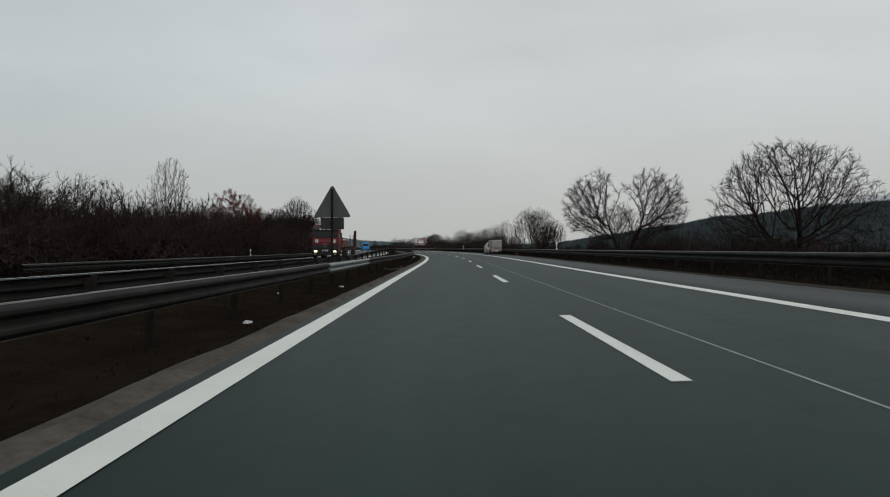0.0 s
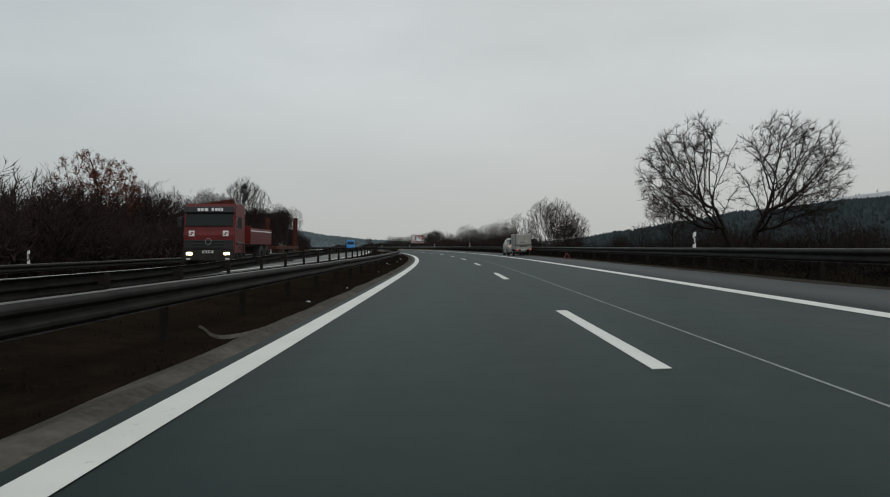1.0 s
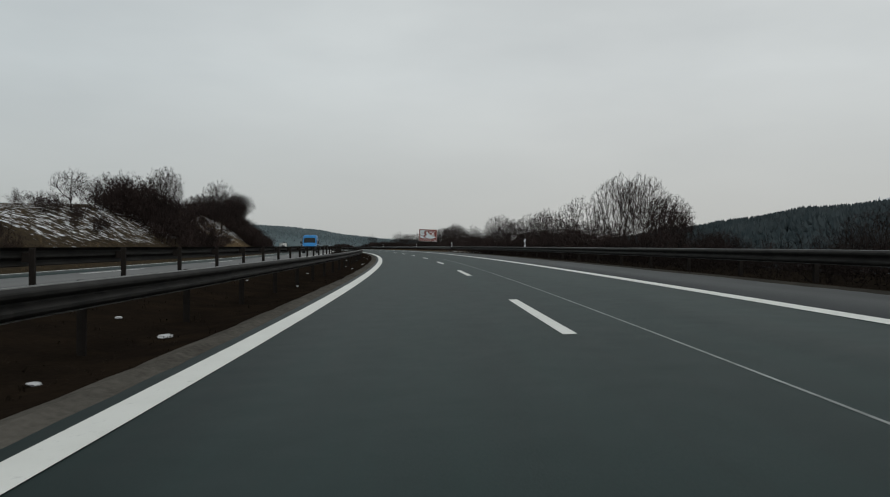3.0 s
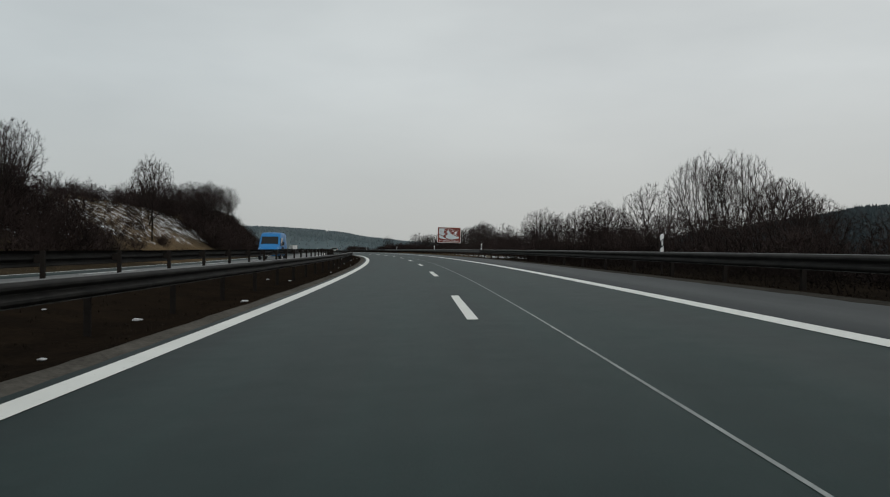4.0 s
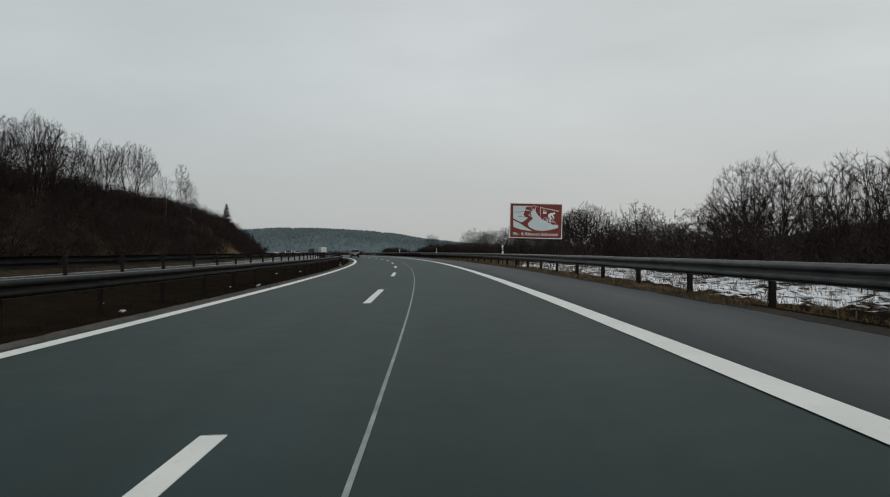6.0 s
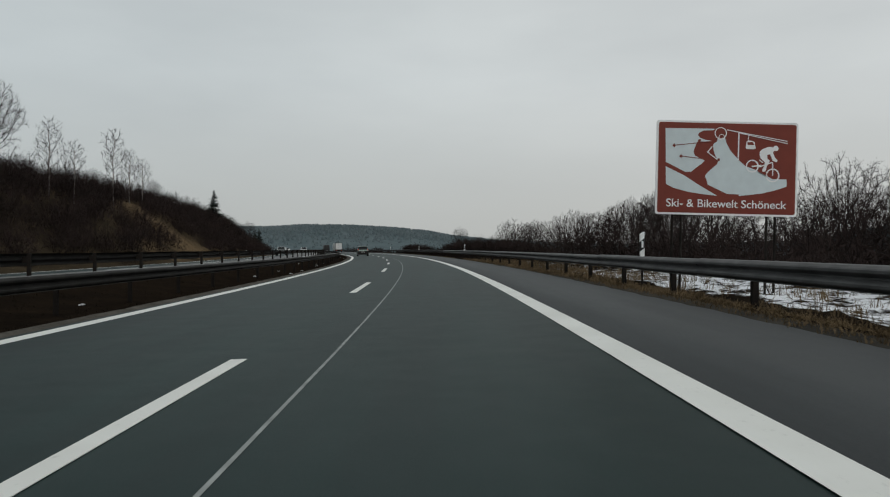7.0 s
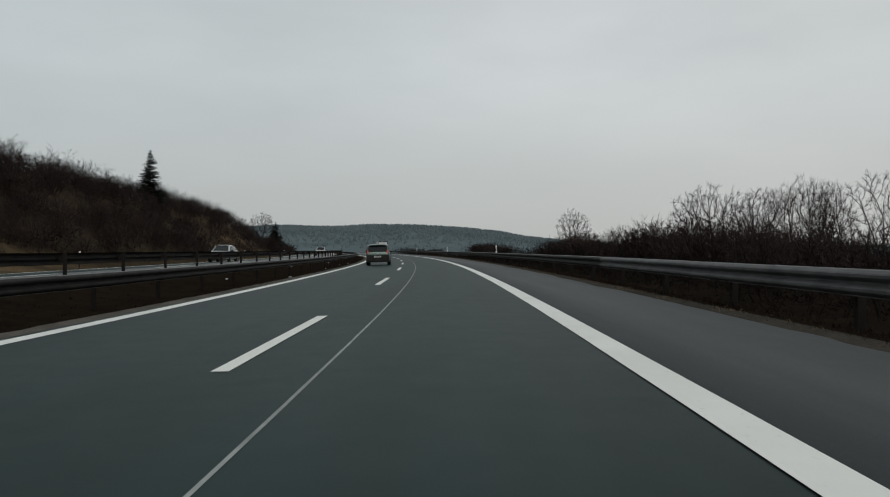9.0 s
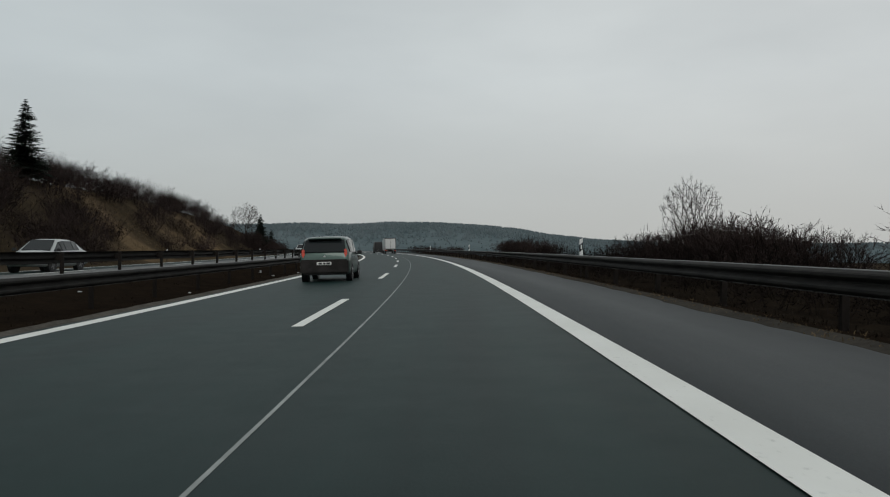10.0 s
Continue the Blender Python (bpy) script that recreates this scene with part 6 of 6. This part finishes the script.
box_lorry().matrix_basis = at_road(484.0, 2.1, 0.075, 0, BANK_TILT) @ Matrix.Diagonal((0.85, 0.85, 0.85, 1))


# ---- signs and roadside furniture ----
def tourist_sign():
    root = tagged(new("tourist_sign"), "large brown and white tourist sign on lattice posts beside the verge", "road sign")
    k = 0.0053

    def px(u, v):
        return ((u - 382) * k, (270 - v) * k)

    def shape(name, pts, mat, level, parent, label=""):
        return part(name, prism([px(*p) for p in pts], 0.006, z0=-0.026 - 0.006 * level), mat, parent, label)

    def round_rect(u0, v0, u1, v1, r):
        pts = []
        for cx, cy, a0 in ((u1 - r, v0 + r, -90), (u1 - r, v1 - r, 0), (u0 + r, v1 - r, 90), (u0 + r, v0 + r, 180)):
            pts += [(cx + r * math.cos(radians(a0 + 18 * i)), cy + r * math.sin(radians(a0 + 18 * i))) for i in range(6)]
        return pts

    def bar(name, a, b, wide, mat, level):
        d = Vector(b) - Vector(a)
        n = Vector((-d.y, d.x)).normalized() * wide / 2
        shape(name, [Vector(a) + n, Vector(b) + n, Vector(b) - n, Vector(a) - n], mat, level, face)

    def ring(name, mid, outer, inner, mat, level):
        bm = bmesh.new()
        loops = []
        for y in (-0.020 - 0.006 * level, -0.026 - 0.006 * level):
            for r in (outer, inner):
                loops.append([bm.verts.new(Vector((*px(mid[0] + r * math.cos(a * math.pi / 14), mid[1] + r * math.sin(a * math.pi / 14)), y)).xzy) for a in range(28)])
        for p, q in ((0, 1), (0, 2), (1, 3), (2, 3)):
            for a in range(28):
                b = (a + 1) % 28
                bm.faces.new((loops[p][a], loops[p][b], loops[q][b], loops[q][a]))
        bmesh.ops.recalc_face_normals(bm, faces=bm.faces)
        part(name, bm, mat, face)

    board = part("board", prism([px(*p) for p in round_rect(44, 46, 720, 494, 14)], 0.045, z0=-0.02), WHITE, root, "white rimmed sign board")
    face = shape("face", round_rect(53, 55, 711, 485, 10), BROWN, 0, board, "brown enamel face")
    shape("snow_field", [(84, 84), (320, 82), (315, 89), (267, 92), (246, 102), (240, 115), (251, 127), (277, 136), (306, 140), (300, 146), (252, 144), (237, 147), (226, 173), (220, 191), (226, 211), (250, 224), (275, 234), (261, 250), (233, 271), (212, 289), (183, 291), (89, 245)], PICTURE_WHITE, 1, face)
    shape("snow_field", [(314, 154), (332, 143), (334, 130), (370, 126), (376, 149), (397, 186), (438, 230), (470, 257), (525, 276), (566, 297), (600, 316), (668, 316), (669, 350), (616, 369), (553, 385), (499, 393), (441, 400), (440, 392), (386, 392), (291, 349), (287, 329), (278, 311), (282, 300), (304, 277), (334, 251), (339, 233), (322, 205), (315, 180)], PICTURE_WHITE, 1, face)
    shape("snow_field", [(89, 266), (181, 309), (241, 347), (337, 401), (274, 396), (201, 386), (128, 368), (92, 350)], PICTURE_WHITE, 1, face)
    ring("ring", (348, 103), 29, 25, WHITE, 2)
    ring("ring", (353, 122), 15, 12, WHITE, 3)
    bar("outline", (309, 167), (287, 194), 4.5, WHITE, 2)
    bar("outline", (287, 194), (340, 233), 4.5, WHITE, 2)
    bar("ski_pole", (125, 166), (305, 143), 3.6, BROWN, 2)
    bar("ski_pole", (159, 216), (259, 226), 3.6, BROWN, 2)
    shape("basket", [(118, 166), (127, 156), (135, 165), (128, 175)], BROWN, 3, face)
    shape("basket", [(151, 217), (160, 207), (168, 216), (161, 226)], BROWN, 3, face)
    shape("grip", [(239, 139), (248, 132), (255, 137), (250, 147), (241, 147)], BROWN, 3, face)
    shape("grip", [(334, 227), (343, 221), (347, 231), (341, 238)], BROWN, 3, face)
    bar("pylon", (435, 97), (434, 230), 5.4, WHITE, 2)
    bar("cable", (377, 86), (668, 134), 3.6, WHITE, 2)
    bar("cable", (437, 100), (668, 145), 3.6, WHITE, 3)
    bar("chair_hanger", (480, 107), (480, 140), 2.7, WHITE, 3)
    shape("chair", [(472, 139), (484, 134), (504, 138), (511, 143), (516, 172), (506, 176), (471, 175), (468, 169)], WHITE, 3, face)
    shape("chair_gap", [(476, 143), (502, 142), (507, 156), (476, 156)], BROWN, 4, face)
    ring("wheel", (502, 256), 31, 25, WHITE, 2)
    ring("wheel", (600, 298), 33, 27, WHITE, 2)
    shape("figure", [(535, 201), (537, 186), (551, 173), (581, 162), (602, 165), (606, 156), (619, 157), (626, 169), (621, 181), (604, 181), (599, 192), (611, 215), (623, 228), (617, 235), (599, 229), (586, 197), (572, 202), (572, 218), (585, 229), (572, 253), (565, 280), (552, 282), (549, 275), (561, 249), (561, 237), (541, 219)], WHITE, 3, face, "plain white shape")
    bar("frame_bar", (499, 258), (543, 252), 6.3, WHITE, 3)
    bar("frame_bar", (529, 261), (597, 236), 5.4, WHITE, 4)
    bar("frame_bar", (534, 226), (552, 239), 4.5, WHITE, 4)
    bar("fork", (598, 236), (600, 300), 4.5, WHITE, 4)
    bar("pedal", (531, 279), (569, 295), 8.1, BROWN, 5)
    cu = bpy.data.curves.new("legend", "FONT")
    cu.body, cu.size, cu.align_x, cu.extrude = "Ski- & Bikewelt Schöneck", 0.285, "CENTER", 0.004
    cu.offset = 0.0015
    tmp = bpy.data.objects.new("legend", cu)
    scene.collection.objects.link(tmp)
    me = bpy.data.meshes.new_from_object(tmp.evaluated_get(bpy.context.evaluated_depsgraph_get()))
    bpy.data.objects.remove(tmp)
    xs = [v.co.x for v in me.vertices]
    fit_w = (667 - 93) * k / (max(xs) - min(xs))
    me.transform(pose(px(380, 0)[0], -0.036, px(0, 457)[1], 90, 0, 0) @ Matrix.Diagonal((fit_w, 1, 1, 1)))
    me.materials.clear()
    me.materials.append(WHITE)
    tagged(part("legend", me, None, face), "white lettering", kind="stuff")
    for x in (-1.2, 1.2):
        bm = rod((x - 0.11, 0.12, -5.2), (x - 0.11, 0.12, 1.1), 0.035)
        rod((x + 0.11, 0.12, -5.2), (x + 0.11, 0.12, 1.1), 0.035, None, 8, bm)
        for i in range(14):
            z = -5.1 + i * 0.44
            sg = 1 if i % 2 else -1
            rod((x - 0.11 * sg, 0.12, z), (x + 0.11 * sg, 0.12, z + 0.44), 0.014, None, 5, bm)
        part("lattice_post", bm, STEEL_DARK, root)
    return root


tourist_sign().matrix_basis = at_road(251.5, 9.47, 3.2, -1.0, 1.1)


def warning_sign_back():
    root = tagged(new("road_sign"), "grey back of a triangular warning sign in the median", "road sign")
    pts = []
    for k in range(3):
        a = radians(90 + 120 * k)
        cx, cz = math.cos(a) * 0.66, math.sin(a) * 0.66
        pts += [(cx + 0.06 * math.cos(a + radians(d)), cz + 0.06 * math.sin(a + radians(d))) for d in (-60, -30, 0, 30, 60)]
    b = part("board", prism(pts, 0.012), SIGN_BACK, root)
    part("rim", prism([(x * 1.012, z * 1.012) for x, z in pts], 0.035, z0=0.006), STEEL, b)
    s = part("sub_plate", prism([(-0.40, -0.82), (0.40, -0.82), (0.42, -0.80), (0.42, -0.42), (0.40, -0.40), (-0.40, -0.40), (-0.42, -0.42), (-0.42, -0.80)], 0.02), SIGN_DARK, root)
    part("bracket", boxes(((0, -0.025, -0.5), (0.22, 0.03, 0.03)), ((0, -0.025, -0.72), (0.22, 0.03, 0.03)), ((0, -0.025, -0.1), (0.22, 0.03, 0.03)), bevel=0.004), SIGN_BACK, s)
    part("post", rod((0, -0.07, -3.0), (0, -0.07, 0.62), 0.04, None, 12), STEEL_DARK, root)
    return root


warning_sign_back().matrix_basis = at_road(21.9, -5.95, 2.52, 0, -0.5)


def delineator():
    root = tagged(new("delineator_post"), "white plastic roadside marker post with a black band", "marker post", "marker posts")
    outline = [(-0.06, 0.0), (-0.035, 0.055), (0.035, 0.055), (0.06, 0.0), (0.035, -0.03), (-0.035, -0.03)]

    def tube(z0, z1, mat, name, slant=0.0, grow=1.0, parent=None):
        bm = bmesh.new()
        lo = [bm.verts.new((x * grow, y * grow, z0 + slant * x / 0.06)) for x, y in outline]
        hi = [bm.verts.new((x * grow, y * grow, z1 + slant * x / 0.06)) for x, y in outline]
        bm.faces.new(lo)
        bm.faces.new(hi[::-1])
        for i in range(6):
            bm.faces.new((lo[i], lo[(i + 1) % 6], hi[(i + 1) % 6], hi[i]))
        bmesh.ops.recalc_face_normals(bm, faces=bm.faces[:])
        return part(name, bm, mat, parent or root)
    body = tube(0.44, 1.06, WHITE, "body", 0.03)
    part("bracket", boxes(((0, 0.0, 0.0), (0.05, 0.04, 1.0)), ((-0.06, 0, 0.42), (0.16, 0.05, 0.05)), bevel=0.006), STEEL_DARK, root)
    band = tube(0.66, 0.90, BLACK, "band", 0.05, 1.04, body)
    part("reflector", boxes(((0, -0.034, 0.79), (0.045, 0.012, 0.16)), bevel=0.004), WHITE, band)
    return root


post = delineator()
post.matrix_basis = at_road(57.8, 7.08, 0.48, 0, 1)
for s_ in (8.0, 107.6, 157.2, 206.8, 250.6, 303.7, 357.3, 407.0, 457.0):
    copy_thing(post, at_road(s_, 7.08, 0.48, 3, -1 + 2 * ((s_ * 7) % 1)))
for s_ in (10.8, 60.8, 110.8, 345.0, 395.0, 445.0):
    copy_thing(post, at_road(s_, -18.7, -0.2, 0, 1))


def warning_triangle():
    root = tagged(new("warning_triangle"), "red folding warning triangle standing on the hard shoulder", "warning triangle")
    for k in range(3):
        a, b = radians(90 + 120 * k), radians(210 + 120 * k)
        p, q = Vector((math.cos(a) * 0.27, 0, 0.20 + math.sin(a) * 0.27)), Vector((math.cos(b) * 0.27, 0, 0.20 + math.sin(b) * 0.27))
        d = q - p
        m = Matrix.Translation((p + q) / 2) @ pose(0, 0, 0, 0, -math.degrees(math.atan2(d.z, d.x)), 0)
        bm = bmesh.new()
        bmesh.ops.create_cube(bm, size=1, matrix=m @ Matrix.Diagonal((d.length, 0.014, 0.055, 1)))
        part("arm", bm, REFLECT, root)
    part("foot", boxes(((0, 0.02, 0.035), (0.42, 0.03, 0.02)), ((0, 0.0, 0.02), (0.04, 0.40, 0.02)), bevel=0.004), BLACK, root)
    return root


warning_triangle().matrix_basis = at_road(80.0, 6.1, BANK * 6.1 + 0.01, 4, BANK_TILT) @ Matrix.Diagonal((0.85, 0.85, 0.85, 1))


def scraps():
    """Paper and ice scraps lying in the median and on the verge."""
    rng = np.random.default_rng(9)
    protos = []
    for k in range(3):
        bm = bmesh.new()
        bmesh.ops.create_icosphere(bm, subdivisions=2, radius=0.09)
        for v in bm.verts:
            v.co *= 1 + 0.5 * noise.noise(v.co * 14 + Vector((k * 9, 0, 0)))
            v.co.z *= 0.42
        me = bpy.data.meshes.new("litter")
        bm.to_mesh(me)
        bm.free()
        me.materials.append(LITTER)
        protos.append(me)
    for k in range(58):
        s, e = float(rng.uniform(5, 380)), float(rng.uniform(-7.6, -4.7))
        z = float(np.interp(e, [-9.05, -8.4, -7.4, -6.3, -5.3, -4.75, -4.5], [0.17, 0.08, -0.08, -0.22, -0.27, -0.2, -0.187]))
        ob = tagged(new("litter", protos[k % 3]), "crumpled pale scrap of litter lying in the median", "litter", "litter in the median")
        g = float(rng.uniform(0.3, 0.85))
        ob.matrix_basis = at_road(s, e, z + 0.02, float(rng.uniform(0, 360))) @ Matrix.Diagonal((g * 1.4, g, g, 1))


scraps()
